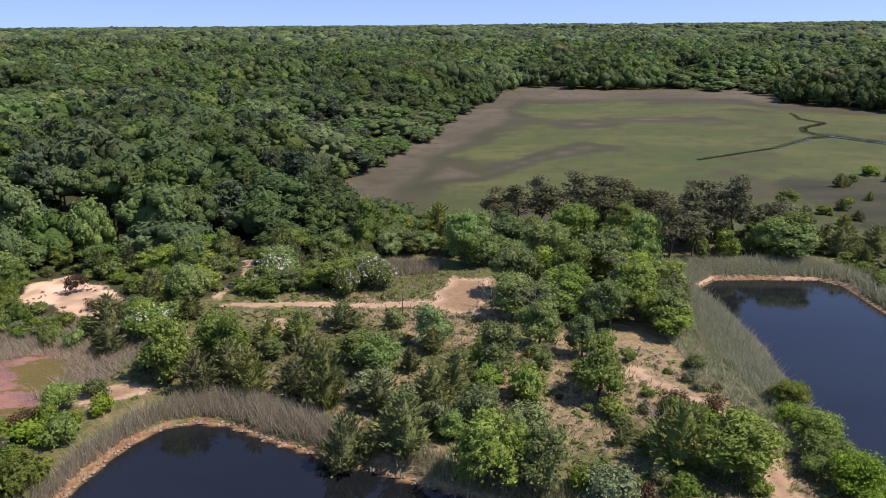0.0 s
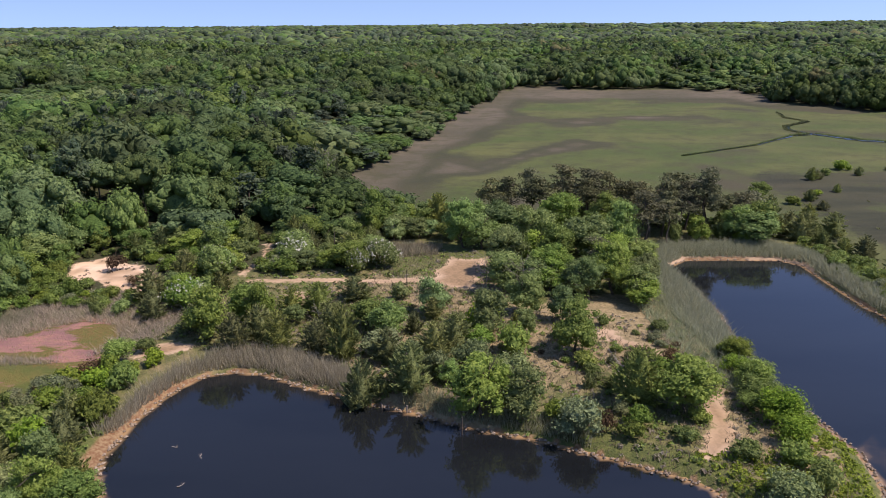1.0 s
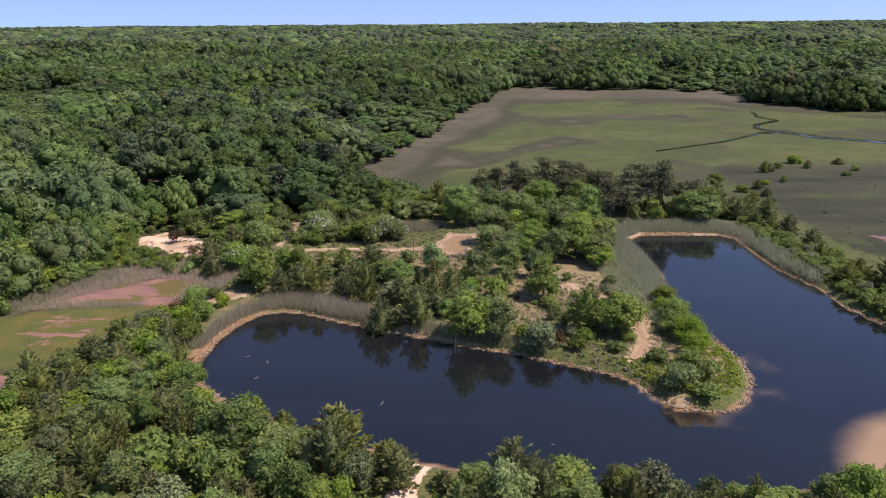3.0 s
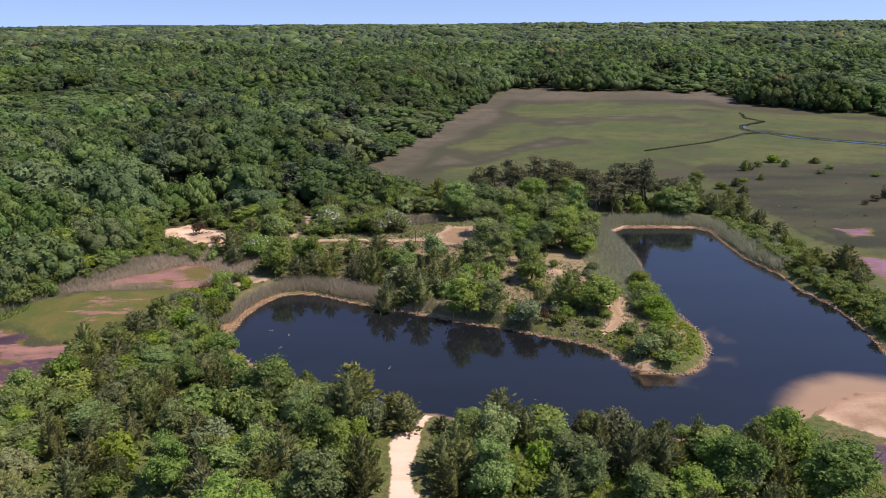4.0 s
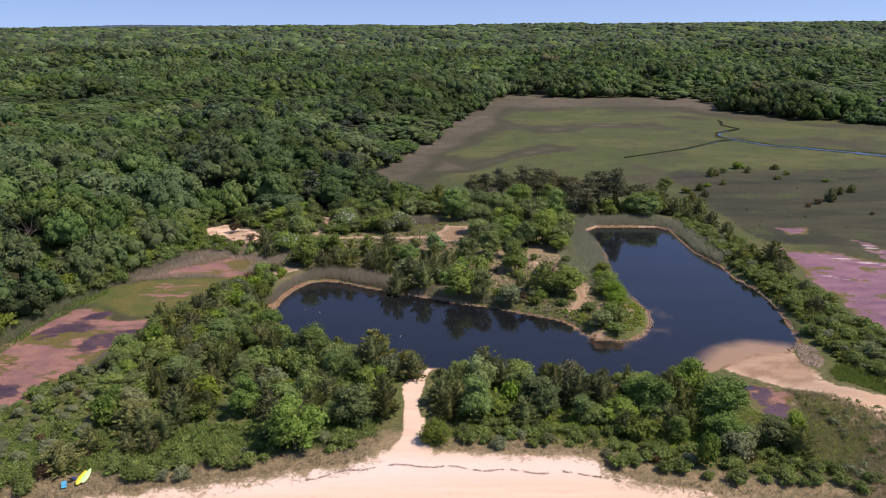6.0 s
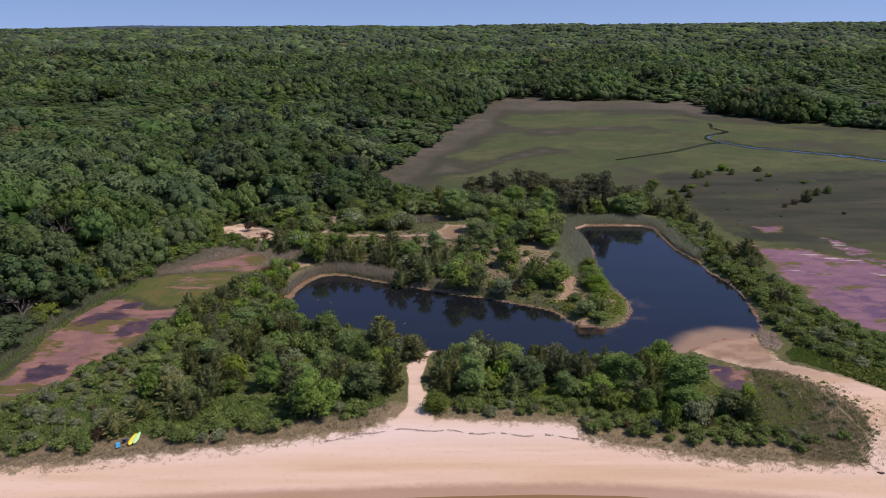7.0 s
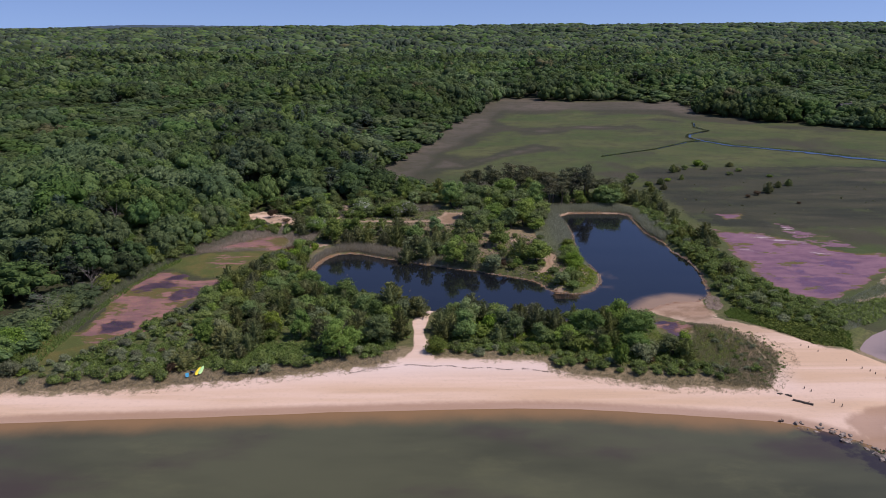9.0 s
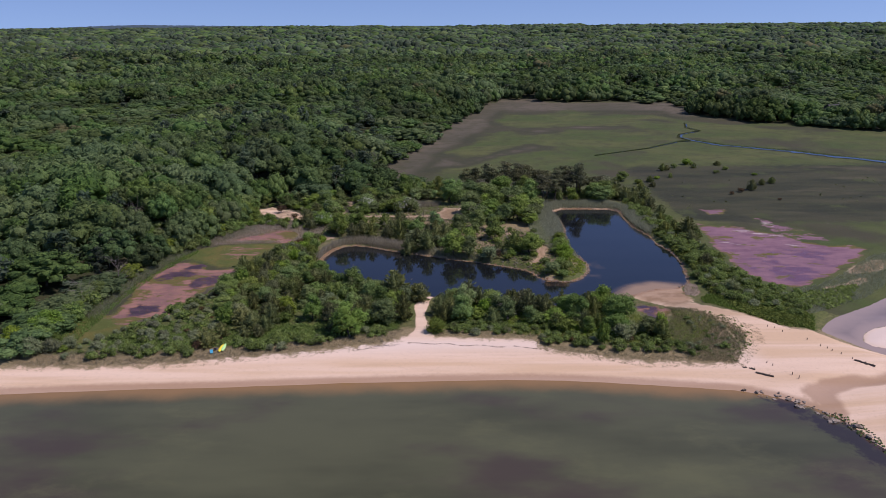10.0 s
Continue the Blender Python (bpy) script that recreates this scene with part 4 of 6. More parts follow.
# single trees of the peninsula: x, y, height, radius
PENINSULA = {
    "willow": [(29.4, 56.2, 2.2, 1.7), (28.4, 41.0, 2.6, 1.9), (28.4, 53.0, 2.6, 2.0), (28.2, 47.8, 3.5, 2.3), (28.4, 44.0, 3.2, 2.2), (29.0, 50.4, 3.1, 2.1), (26.8, 46.2, 2.6, 1.7), (30.0, 46.0, 2.2, 1.6)],
    "bright": [(-32.6, 56.0, 3.0, 1.8), (-6.2, 62.2, 4.2, 2.5), (-20.5, 64.5, 5.4, 2.0)],
    "oak": [(-25.2, 62.2, 6.0, 2.8), (-1.4, 69.3, 4.3, 2.2), (3.4, 45.4, 5.4, 2.6), (6.8, 45.2, 5.9, 2.6), (5.0, 61.9, 5.2, 2.4), (13.4, 58.2, 7.4, 3.2), (21.0, 46.2, 4.8, 3.5), (4.5, 47.4, 5.4, 2.4), (-22.5, 66, 4.6, 2.2), (8.7, 61.9, 4, 1.8),
            (-8.4, 65, 3.6, 1.9), (-34.5, 76.9, 3.8, 2.6), (-13.2, 85.8, 4.2, 3.0), (9.5, 69, 4.6, 2.2), (13.5, 66.5, 5, 2.3)],
    "cedar": [(-21.9, 59.2, 4.4, 1.8), (-17.2, 59.2, 4.6, 1.8), (-13.2, 58.7, 3.8, 1.8), (-17.7, 68.9, 3.5, 1.7), (-7.6, 48.9, 6.0, 1.9), (-3.1, 49.8, 5.2, 2.5), (17.4, 47.2, 4.6, 2.6), (-10.0, 56.2, 5.3, 1.7), (-14.5, 68.7, 3.9, 1.6),
              (-11.0, 73.5, 3.0, 1.5), (-0.9, 56.3, 3.6, 1.9), (1.2, 59.0, 4.0, 1.7), (-5.6, 55.6, 4.1, 1.7), (-27.7, 64.4, 3.4, 1.8), (-19.8, 61.6, 4.0, 1.6), (-12.4, 63.5, 3.8, 1.6)],
    "silver": [(24.4, 33.0, 2.5, 2.2), (11.3, 42.7, 3.2, 2.3), (2.6, 54.2, 3.4, 2.0), (-0.5, 52.4, 2.9, 1.8), (-24.0, 72.5, 2.4, 1.8)],
    "shrub": [(-30.9, 59.0, 1.3, 1.3), (14.0, 55.0, 1.5, 1.5), (19.7, 41.4, 1.2, 1.3), (23.6, 38.6, 1.4, 1.5), (26.9, 37.9, 1.9, 1.5), (27.2, 34.2, 2.0, 1.5), (26.3, 30.6, 1.5, 1.6), (-6.0, 49.6, 2.0, 1.3), (9.8, 44.8, 1.8, 1.4),
              (15.3, 41.8, 1.5, 1.3), (16.5, 43.6, 1.9, 1.4), (21.6, 44.0, 1.4, 1.1), (28.8, 57.0, 1.6, 1.4), (24, 64, 1.2, 1.3), (28.6, 36.5, 1.4, 1.1)],
    "rusty": [(-45.2, 85.2, 2.3, 1.5), (-40.5, 79.6, 1.2, 1.2), (19.6, 56.4, 2.3, 2.4), (22.0, 54.0, 1.9, 1.6), (13.4, 42.4, 1.9, 1.1)],
    "blossom": [(-8.7, 86.6, 3.9, 2.5), (-21.4, 90.6, 3.9, 3.0), (-11.9, 84.2, 3.2, 2.2)],
}
GROVE = {
    "tall": [(3.1, 95.8, 7.6, 3.3), (7.4, 76.4, 5.4, 3.1), (13.7, 79.7, 5.2, 3.3), (21.2, 75.0, 6.8, 3.7), (13.2, 92.3, 7.0, 3.6), (20.4, 89.1, 7.2, 3.9), (18.0, 99.7, 8.2, 3.8), (26.7, 92.2, 7.8, 3.6), (8.8, 99.5, 6.8, 3.4), (8.5, 84, 6.2, 3.1),
             (15, 85.5, 6.2, 3.2), (22.5, 82, 6.8, 3.4), (27, 84, 6, 3.0), (17.5, 72.5, 5.4, 2.7), (25.4, 98.5, 7.6, 3.2), (4.6, 102, 6.4, 3.0), (12.5, 103, 7, 3.0), (25.5, 77, 5, 2.4)],
    "pine": [(8, 107.5, 9.6, 3.0), (14.5, 107.5, 10.8, 3.2), (19.5, 107.5, 11.6, 3.4), (27, 107.5, 10.8, 3.4), (23.4, 106.5, 9.8, 2.8), (33, 107.2, 9.4, 3.0), (38.5, 108.4, 9.6, 3.0), (29.5, 92.6, 9.1, 2.5), (34.5, 101.2, 9.4, 2.3), (37.4, 101.4, 9.3, 2.6), (41.5, 102.5, 10.6, 2.3), (45.3, 103.9, 7.9, 2.4), (50.8, 107.0, 7.6, 2.8), (31.5, 99, 8.6, 2.3), (39.4, 105, 8.8, 2.4), (23, 104, 9.4, 2.4), (15.5, 106, 9.2, 2.4),
             (20, 78, 7.2, 1.9), (30, 104.5, 9.3, 2.4), (43.4, 106, 8.4, 2.3), (35.6, 106.5, 8.2, 2.4), (48, 103.6, 7.2, 2.2), (11, 107, 8.6, 2.2)],
    "cedar": [(52.6, 103.6, 5.6, 1.9), (56.0, 103.7, 4.0, 1.8), (59.2, 104.5, 4.6, 1.9), (61.9, 101.3, 4.1, 1.8), (57.2, 95.4, 4.0, 1.7), (60.4, 89.6, 4.8, 1.8), (61.6, 83.4, 4.0, 1.8), (62.6, 62.3, 4.8, 1.9), (61.6, 56.2, 4.2, 2.0), (64.0, 59.6, 3.6, 1.7), (61.8, 47.2, 3.0, 1.7),
              (-1.0, 110.6, 6.2, 1.9), (55.5, 99, 4.4, 1.7), (58.4, 91.5, 3.8, 1.5), (60.4, 66.5, 3.8, 1.7), (57.4, 64, 3.0, 1.5), (64.2, 43.4, 2.3, 1.5), (59.5, 38.4, 2.2, 1.4), (58.4, 21.1, 2.8, 2.4), (59.4, 75.5, 3.2, 1.5), (54.2, 107.5, 4.8, 1.9), (58, 99.5, 3.4, 1.7)],
}
HEDGE = {
    "cedar": [(-3.4, 15.9, 5.4, 2.0), (-6.4, 5.6, 4.9, 1.7), (0.9, 5.7, 4.9, 1.7), (7.8, 13.5, 5.0, 1.4), (23.0, 11.4, 4.4, 0.9), (27.2, 8.2, 6.5, 1.8), (31.7, 11.1, 4.9, 1.3), (-8.9, 17.0, 5.4, 1.6), (-10.9, 16.8, 4.8, 1.4), (37.9, -2.6, 5.1, 1.7),
              (-38.8, -4.8, 4.8, 2.1), (1.4, 10.5, 4.6, 1.7), (14.0, 11.5, 4.6, 1.5), (19.2, 8.4, 4.8, 1.6)],
    "tall": [(32.5, 4.2, 7.6, 4.0)],
    "oak": [(-15.2, -1.4, 5.6, 3.0), (11.4, 7.8, 4.9, 3.0), (2.5, 13.9, 4.0, 2.0), (5.0, 11.9, 4.4, 1.9), (-13.9, 17.9, 4.2, 2.8), (20.5, 4.4, 3.8, 2.0)],
    "silver": [(-6.4, 15.5, 3.6, 1.7), (16.4, 14.3, 3.0, 2.4)],
    "shrub": [(-27.3, -2.7, 2.0, 1.6), (27.6, -4.5, 2.8, 1.6)],
    "rusty": [(22.6, -4.0, 1.6, 1.1), (32.4, -3.4, 2.2, 1.2)],
}
for n, (stand, group) in enumerate(((PENINSULA, "plants of the peninsula"), (GROVE, "trees round the far pond"), (HEDGE, "trees behind the beach"))):
    for key, rows in stand.items():
        for k, (x, y, h, r) in enumerate(rows):
            plant(key, x, y, h * (0.88 if key == "pine" else 1), r, n * 100 + k, "", group)


def scatter(poly, spacing, seed, clear=()):
    """Places over a piece of the plan, about spacing apart."""
    rng = np.random.default_rng(seed)
    lo, hi = poly.min(0), poly.max(0)
    xs, ys = np.meshgrid(np.arange(lo[0], hi[0] + spacing, spacing), np.arange(lo[1], hi[1] + spacing, spacing * 0.87))
    xs = xs + (np.arange(xs.shape[0]) % 2)[:, None] * spacing * 0.5
    x, y = (v.ravel() + rng.uniform(-0.38, 0.38, v.size) * spacing for v in (xs, ys))
    keep = inside(poly, x, y)
    for p, d in clear:
        keep &= gap(p, x, y) > d
    return x[keep], y[keep], rng


def thicket(poly, spacing, mixture, seed, clear, group, low, high, standing=(), joined=""):
    """A dense growth of several kinds, keeping off the single trees that stand there; joined names one mass of brush."""
    x, y, rng = scatter(np.array(poly), spacing, seed, clear)
    names = list(mixture)
    odds = np.array([mixture[k] for k in names], float)
    masses = {}
    ground_z = height(x, y) if len(x) else x
    for k, (a, b) in enumerate(zip(x, y)):
        if any((a - s[0]) ** 2 + (b - s[1]) ** 2 < (0.75 * s[3]) ** 2 for s in standing):
            continue
        key = names[rng.choice(len(names), p=odds / odds.sum())]
        h = rng.uniform(low, high)
        r0, h0 = KINDS[key][0][1:3]
        if key in ("shrub", "silver"):
            h = min(h, 2.4)
        r = min(h * r0 / h0, spacing * 1.05) * rng.uniform(0.9, 1.25)
        if joined and key in ("shrub", "silver"):
            base = KINDS[key][rng.integers(len(KINDS[key]))][0]
            me = next(c for c in base.children if c.name.startswith("crown")).data
            v, f = np.zeros(len(me.vertices) * 3, np.float32), np.zeros(len(me.loops), np.int32)
            me.vertices.foreach_get("co", v)
            me.loops.foreach_get("vertex_index", f)
            turn = rng.uniform(0, 6.28)
            v = v.reshape(-1, 3)
            c, s = math.cos(turn) * r / r0, math.sin(turn) * r / r0
            w = np.stack([v[:, 0] * c - v[:, 1] * s + a, v[:, 0] * s + v[:, 1] * c + b, v[:, 2] * h / h0 + ground_z[k] - 0.05], 1)
            mass = masses.setdefault(key, [[], [], 0])
            mass[0].append(w)
            mass[1].append(f.reshape(-1, 3) + mass[2])
            mass[2] += len(w)
            continue
        plant(key, float(a), float(b), h, r, seed * 1000 + k, "", group, float(ground_z[k]))
    for key, (vs, fs, _) in masses.items():
        mat = M_BRUSH if key == "shrub" else M_SAGE
        me = mesh_of(joined, np.vstack(vs), [np.vstack(fs)], [mat], True)
        tagged(new(joined, me), "dense low green brush" if key == "shrub" else "low silvery grey-green brush", "brush", kind="stuff")


BOARDS = [(-36.2, -7.2, 0, 3.6), (-35.6, -9.0, 0, 3.6), (-37, -9.4, 0, 3.6)]
ALL = [row for stand in (PENINSULA, GROVE, HEDGE) for rows in stand.values() for row in rows]
OFF_TRACK = [(TRACK, 1.0), (POND, 1.2), (BEACH, 1.5)]
LAWN = np.array([(-29, 5), (-24, 5.4), (-19.4, 3), (-17.5, -2.4), (-24, -5), (-28.5, -2)])
thicket(TREES_W,
        3.1, {"cedar": 6, "oak": 3, "shrub": 2, "silver": 0.8, "bright": 0.5}, 11, OFF_TRACK + [(LAWN, 0.4)], "thicket behind the beach", 1.9, 5.2, ALL)
thicket(THICKET_E,
        2.9, {"cedar": 5, "oak": 4, "shrub": 1.5, "silver": 1, "bright": 0.8}, 12, OFF_TRACK, "thicket behind the beach", 2.0, 5.0, ALL)
thicket([(2, -0.5), (3, 5), (17, 2.5), (30, -2.5), (39, -2), (42, -9), (30, -8), (19, -4.6)], 1.75, {"shrub": 6, "silver": 0.7}, 13, OFF_TRACK, "shrubs along the dune", 0.6, 1.3, ALL, "dune_brush")
thicket([(-60, -6.5), (-45, -5), (-30, -2), (-16, 0.5), (-9, 3.5), (-9, -1), (-20, -5.3), (-32, -7.8), (-45, -9.2), (-62, -9.8)], 1.9, {"shrub": 5, "silver": 1, "rusty": 0.2}, 14, OFF_TRACK, "shrubs along the dune", 0.6, 1.35, ALL + BOARDS, "dune_brush")
thicket([(54.5, 98), (59.5, 92), (61.5, 80), (63.4, 60), (64, 45), (63.8, 35), (66.5, 27), (70, 22), (69, 12), (67, 7), (63, 9.5), (57, 14.5), (53, 18.5), (53.2, 21), (54, 25), (54.6, 32), (56, 42), (56.2, 50), (54.8, 62), (54, 70), (54, 80), (53.6, 90)],
        2.05, {"shrub": 6, "silver": 0.8, "bright": 0.35, "cedar": 0.3}, 15, OFF_TRACK, "shrubs along the far bank", 0.8, 1.6, ALL, "bank_brush")
thicket([(-37, 62), (-30, 70), (-27, 80), (-21, 84), (-12, 84), (-9, 89), (-9, 101), (-20, 100), (-33, 97), (-37, 90), (-36, 78)],
        3.6, {"oak": 4, "cedar": 3, "shrub": 1.2, "blossom": 0.5, "bright": 0.7}, 16, [(p, 1.4) for p in SCARS], "growth at the wood's edge", 2.6, 4.6, ALL)
thicket([(-23, 57.5), (-9, 54), (-2, 51), (3, 49), (8, 47), (11, 51), (10, 62), (6, 73), (-4, 77), (-16, 74), (-21, 70)],
        4.8, {"cedar": 4, "oak": 1.5, "silver": 1.2, "shrub": 1.6, "bright": 0.5}, 17, [(p, 1.2) for p in SCARS] + [(POND, 1.5)], "plants of the peninsula", 1.2, 3.0, ALL)
thicket([(-51, 78), (-37, 76), (-34, 68), (-40, 70), (-50, 73)], 2.6, {"shrub": 1}, 18, [(p, 1.0) for p in SCARS], "growth at the wood's edge", 0.9, 1.8, ALL)
thicket([(33, 97.6), (50, 97.8), (56, 100), (55, 109), (36, 111)], 2.7, {"cedar": 3, "oak": 2, "shrub": 3, "pine": 0.6}, 36, [(POND, 4)], "trees round the far pond", 1.4, 4.2, ALL)
thicket([(3, 100), (30, 100), (33, 96), (50, 97), (53, 100), (54, 108), (30, 111), (6, 110)], 4.4, {"oak": 4, "pine": 1.5, "shrub": 0.8}, 19, [(POND, 4)], "trees round the far pond", 4.0, 6.5, ALL)
for k, (x, y, key, h, r) in enumerate(((80.1, 146.4, "cedar", 3.2, 1.5), (82, 148, "cedar", 2.4, 1.3), (79.4, 134.3, "cedar", 2.6, 1.0), (86, 152, "shrub", 1.8, 1.6), (92.6, 158.3, "shrub", 2.6, 2.4), (93, 151.5, "cedar", 1.8, 1.1),
                                       (103.6, 156.9, "cedar", 2.4, 1.6), (103.6, 148.1, "shrub", 1.4, 1.5), (99.6, 114.2, "cedar", 4.2, 1.9), (95.1, 111, "rusty", 2.4, 2.2), (90.9, 107.8, "rusty", 1.8, 1.5), (106, 121.8, "cedar", 2.8, 1.2),
                                       (110.3, 124.4, "cedar", 3.0, 1.4), (102.6, 100, "rusty", 1.2, 1.2), (70.4, 126.9, "cedar", 3.0, 1.4), (69.4, 119.8, "cedar", 2.6, 1.4), (61.3, 128.9, "oak", 4.2, 2.6), (66, 124, "shrub", 1.8, 1.9),
                                       (57, 121, "cedar", 3.6, 1.6), (64, 114, "cedar", 3.0, 1.5), (74, 132, "shrub", 1.2, 1.5), (98, 142, "shrub", 1.2, 1.4), (110, 138, "shrub", 1.0, 1.3))):
    plant(key, x, y, h, r, 4000 + k, "", "bushes on the marsh")

thicket([(5, 74), (12, 71), (24, 70), (29, 78), (29, 97), (20, 104), (4, 104), (1, 97), (6, 90)], 4.3, {"oak": 5, "bright": 0.6, "shrub": 0.8}, 21, [(SCARS[2], 1.8)], "trees round the far pond", 3.2, 5.2, ALL)
thicket([(-69, -7), (-66.4, -3), (-66, 22), (-64.2, 38), (-60, 50), (-55.5, 62), (-51.5, 74), (-54, 76), (-58, 62), (-64, 48), (-68, 30), (-70, 8)], 3.0, {"oak": 4, "bright": 1.2, "shrub": 2, "silver": 0.4}, 22, [], "growth at the wood's edge", 2.0, 4.2, ALL)

thicket([(-52, 95), (-52, 90), (-41, 90), (-34, 95), (-21, 99), (-11, 101), (-8, 110), (-12, 116), (-14, 106), (-24, 104), (-36, 101), (-42, 96)], 4.2, {"oak": 4, "bright": 0.8, "cedar": 1}, 23, [(p, 1.0) for p in SCARS], "growth at the wood's edge", 3.2, 5.5, ALL)
thicket([(42, -9), (48, -9.5), (51, -4), (51.5, 3), (48, 9), (43, 11.5), (42, 6), (43.5, 1), (41, -4)], 2.3, {"shrub": 3, "silver": 3}, 24, OFF_TRACK + [(MUDS[4], 1.0)], "shrubs along the dune", 0.35, 0.9, ALL, "dune_brush")
thicket([(9, 62), (18, 66), (26, 62), (26, 52), (22, 46), (14, 43), (11, 52)], 3.7, {"shrub": 3, "rusty": 0.8, "silver": 0.6, "cedar": 0.5}, 25, [(p, 1.0) for p in SCARS] + [(POND, 1.5)], "plants of the peninsula", 0.8, 2.0, ALL)

thicket([(-78, 56), (-63, 50), (-57, 62), (-53, 74), (-52.5, 92), (-60, 96), (-78, 96)], 4.4, {"oak": 4, "bright": 1}, 26, [], "growth at the wood's edge", 4.0, 6.5, ALL)
thicket([(-9, 97), (2, 99), (3, 111), (-6, 117), (-12, 112)], 3.4, {"oak": 3, "blossom": 1, "cedar": 1, "bright": 0.5}, 27, [], "growth at the wood's edge", 3.0, 5.0, ALL)

thicket([(-84, -10), (-62, -8), (-59, -3.5), (-66, -2), (-84, -1)], 2.7, {"shrub": 3, "silver": 2, "oak": 0.6}, 28, OFF_TRACK, "shrubs along the dune", 1.0, 2.4, ALL)
thicket([(60, 30), (64.6, 31), (68, 25.5), (72, 22), (72, 16), (69, 10), (65, 9), (63, 22)], 2.0, {"shrub": 5, "silver": 0.3}, 29, OFF_TRACK, "shrubs along the far bank", 0.6, 1.3, ALL, "bank_brush")

thicket([(-65, 45), (-60.5, 46), (-54, 60), (-50, 73), (-50, 81), (-53, 82), (-58, 66), (-64, 55)], 2.7, {"shrub": 3, "oak": 2, "bright": 0.6}, 30, [(p, 1.0) for p in SCARS], "growth at the wood's edge", 1.3, 3.2, ALL)

thicket([(-41, 47.5), (-30, 45), (-28.8, 51), (-27.4, 56), (-31.5, 56.6), (-36, 54.5)], 2.3, {"shrub": 4, "silver": 1, "rusty": 0.6, "bright": 0.5}, 31, [(POND, 1.4), (SCARS[1], 0.8)], "shrubs on the pond bank", 0.9, 2.0, ALL)
thicket([(-54, 92), (-53.5, 76), (-50, 74), (-38, 73), (-33, 78), (-34, 88), (-44, 93)], 3.1, {"oak": 3, "shrub": 2, "cedar": 1}, 32, [(SCARS[0], 1.3)], "growth at the wood's edge", 1.4, 3.6, ALL)

thicket([(-62, -6), (-55.5, 3.5), (-51, 14), (-46, 23), (-42, 18), (-38, 6), (-36, -4), (-45, -6)], 2.2, {"silver": 4, "shrub": 2.5, "rusty": 0.5}, 33, OFF_TRACK, "brush behind the dune", 0.6, 1.35, ALL, "dune_brush")

thicket(LITTER, 2.3, {"shrub": 4, "silver": 1}, 34, [(p, 0.5) for p in SCARS], "undergrowth at the wood's edge", 0.6, 1.4, ALL, "wood_brush")
thicket([(10, 60), (18, 66), (26, 63), (27, 52), (23, 46), (15, 44), (12, 50)], 3.1, {"shrub": 3, "silver": 1}, 35, [(p, 0.6) for p in SCARS] + [(POND, 1.5)], "plants of the peninsula", 0.4, 0.9, ALL, "meadow_brush")

for x, y, h, s, k in ((9.6, 74.2, 5.2, 2.6, 1), (16.8, 51.8, 2.2, 2.2, 2), (5.6, 80, 4.2, 2.0, 3), (-13.8, 64.6, 2.2, 1.7, 4), (12.4, 6.2, 3.2, 1.8, 5), (-63.5, 62, 6.5, 4.2, 6), (-67, 12, 6, 3.5, 7), (-26, 141, 9, 3.0, 8), (-30.5, 144, 8.5, 2.5, 9), (-23.5, 138, 9, 2.5, 10), (-66.5, 26, 6, 3, 11), (-75, 57.7, 10.2, 5.2, 12), (-68.5, 57.9, 3.2, 3.2, 13)):
    dead("dead_tree", "bare grey dead tree with forked branches", x, y, h, s, k)


def clumps(name, label, x, y, size, mat, seed):
    """Low tufted undergrowth, each a spray of leaves."""
    rng = np.random.default_rng(seed)
    n, k = len(x), 9
    s = np.repeat(size * rng.uniform(0.4, 1.3, n), k)
    way = ball_ways(rng, n * k)
    way[:, 2] = np.abs(way[:, 2])
    at = np.repeat(np.stack([x, y, height(x, y)], 1), k, 0) + way * s[:, None] * (0.9, 0.9, 0.6)
    v, f = cards(rng, at, way, s, 1.2, 0.6)
    tagged(new(name, mesh_of(name, v, f, [mat])), label, "undergrowth", kind="stuff")


# ---- woods ----
def canopy(g, lobes, sprays, size, flat=0.42, tall=0.74, reach=1.9):
    """A broad crown: a dome of billowing lobes, one unit wide, with its middle at the origin."""
    k = np.arange(lobes)
    lean = np.arccos(1 - (1 - math.cos(reach)) * (k + 0.5) / lobes) + g.normal(size=lobes) * 0.12
    turn = k * 2.39996 + g.normal(size=lobes) * 0.35
    way = np.stack([np.sin(lean) * np.cos(turn), np.sin(lean) * np.sin(turn), np.cos(lean)], 1)
    lr = g.uniform(0.2, 0.44, lobes) * (1.5 / math.sqrt(lobes / 6.0)) ** 0.5
    mid = way * (1 - lr * 0.75)[:, None] * g.uniform(0.82, 1.14, (lobes, 1)) * (1, 1, tall)
    pick = g.choice(lobes, sprays, p=lr ** 2 / (lr ** 2).sum())
    out = unit(ball_ways(g, sprays) + 0.75 * way[pick] + (0, 0, 0.25))
    at = mid[pick] + out * (lr[pick] * g.uniform(0.88, 1.16, sprays))[:, None]
    v, f = cards(g, at, out, size, 1.0, flat)
    vs, fs, base = [v], [f], len(v)
    for c, q in zip(np.vstack([mid, [(0, 0, -0.05)]]), np.append(lr * 0.93, 0.72)):
        vs.append(ICO_V * q * (1, 1, 0.9 if q < 0.7 else 0.7) * g.uniform(0.85, 1.1, (len(ICO_V), 1)) + c)
        fs.append(ICO_F + base)
        base += len(ICO_V)
    return np.vstack(vs), np.vstack(fs)


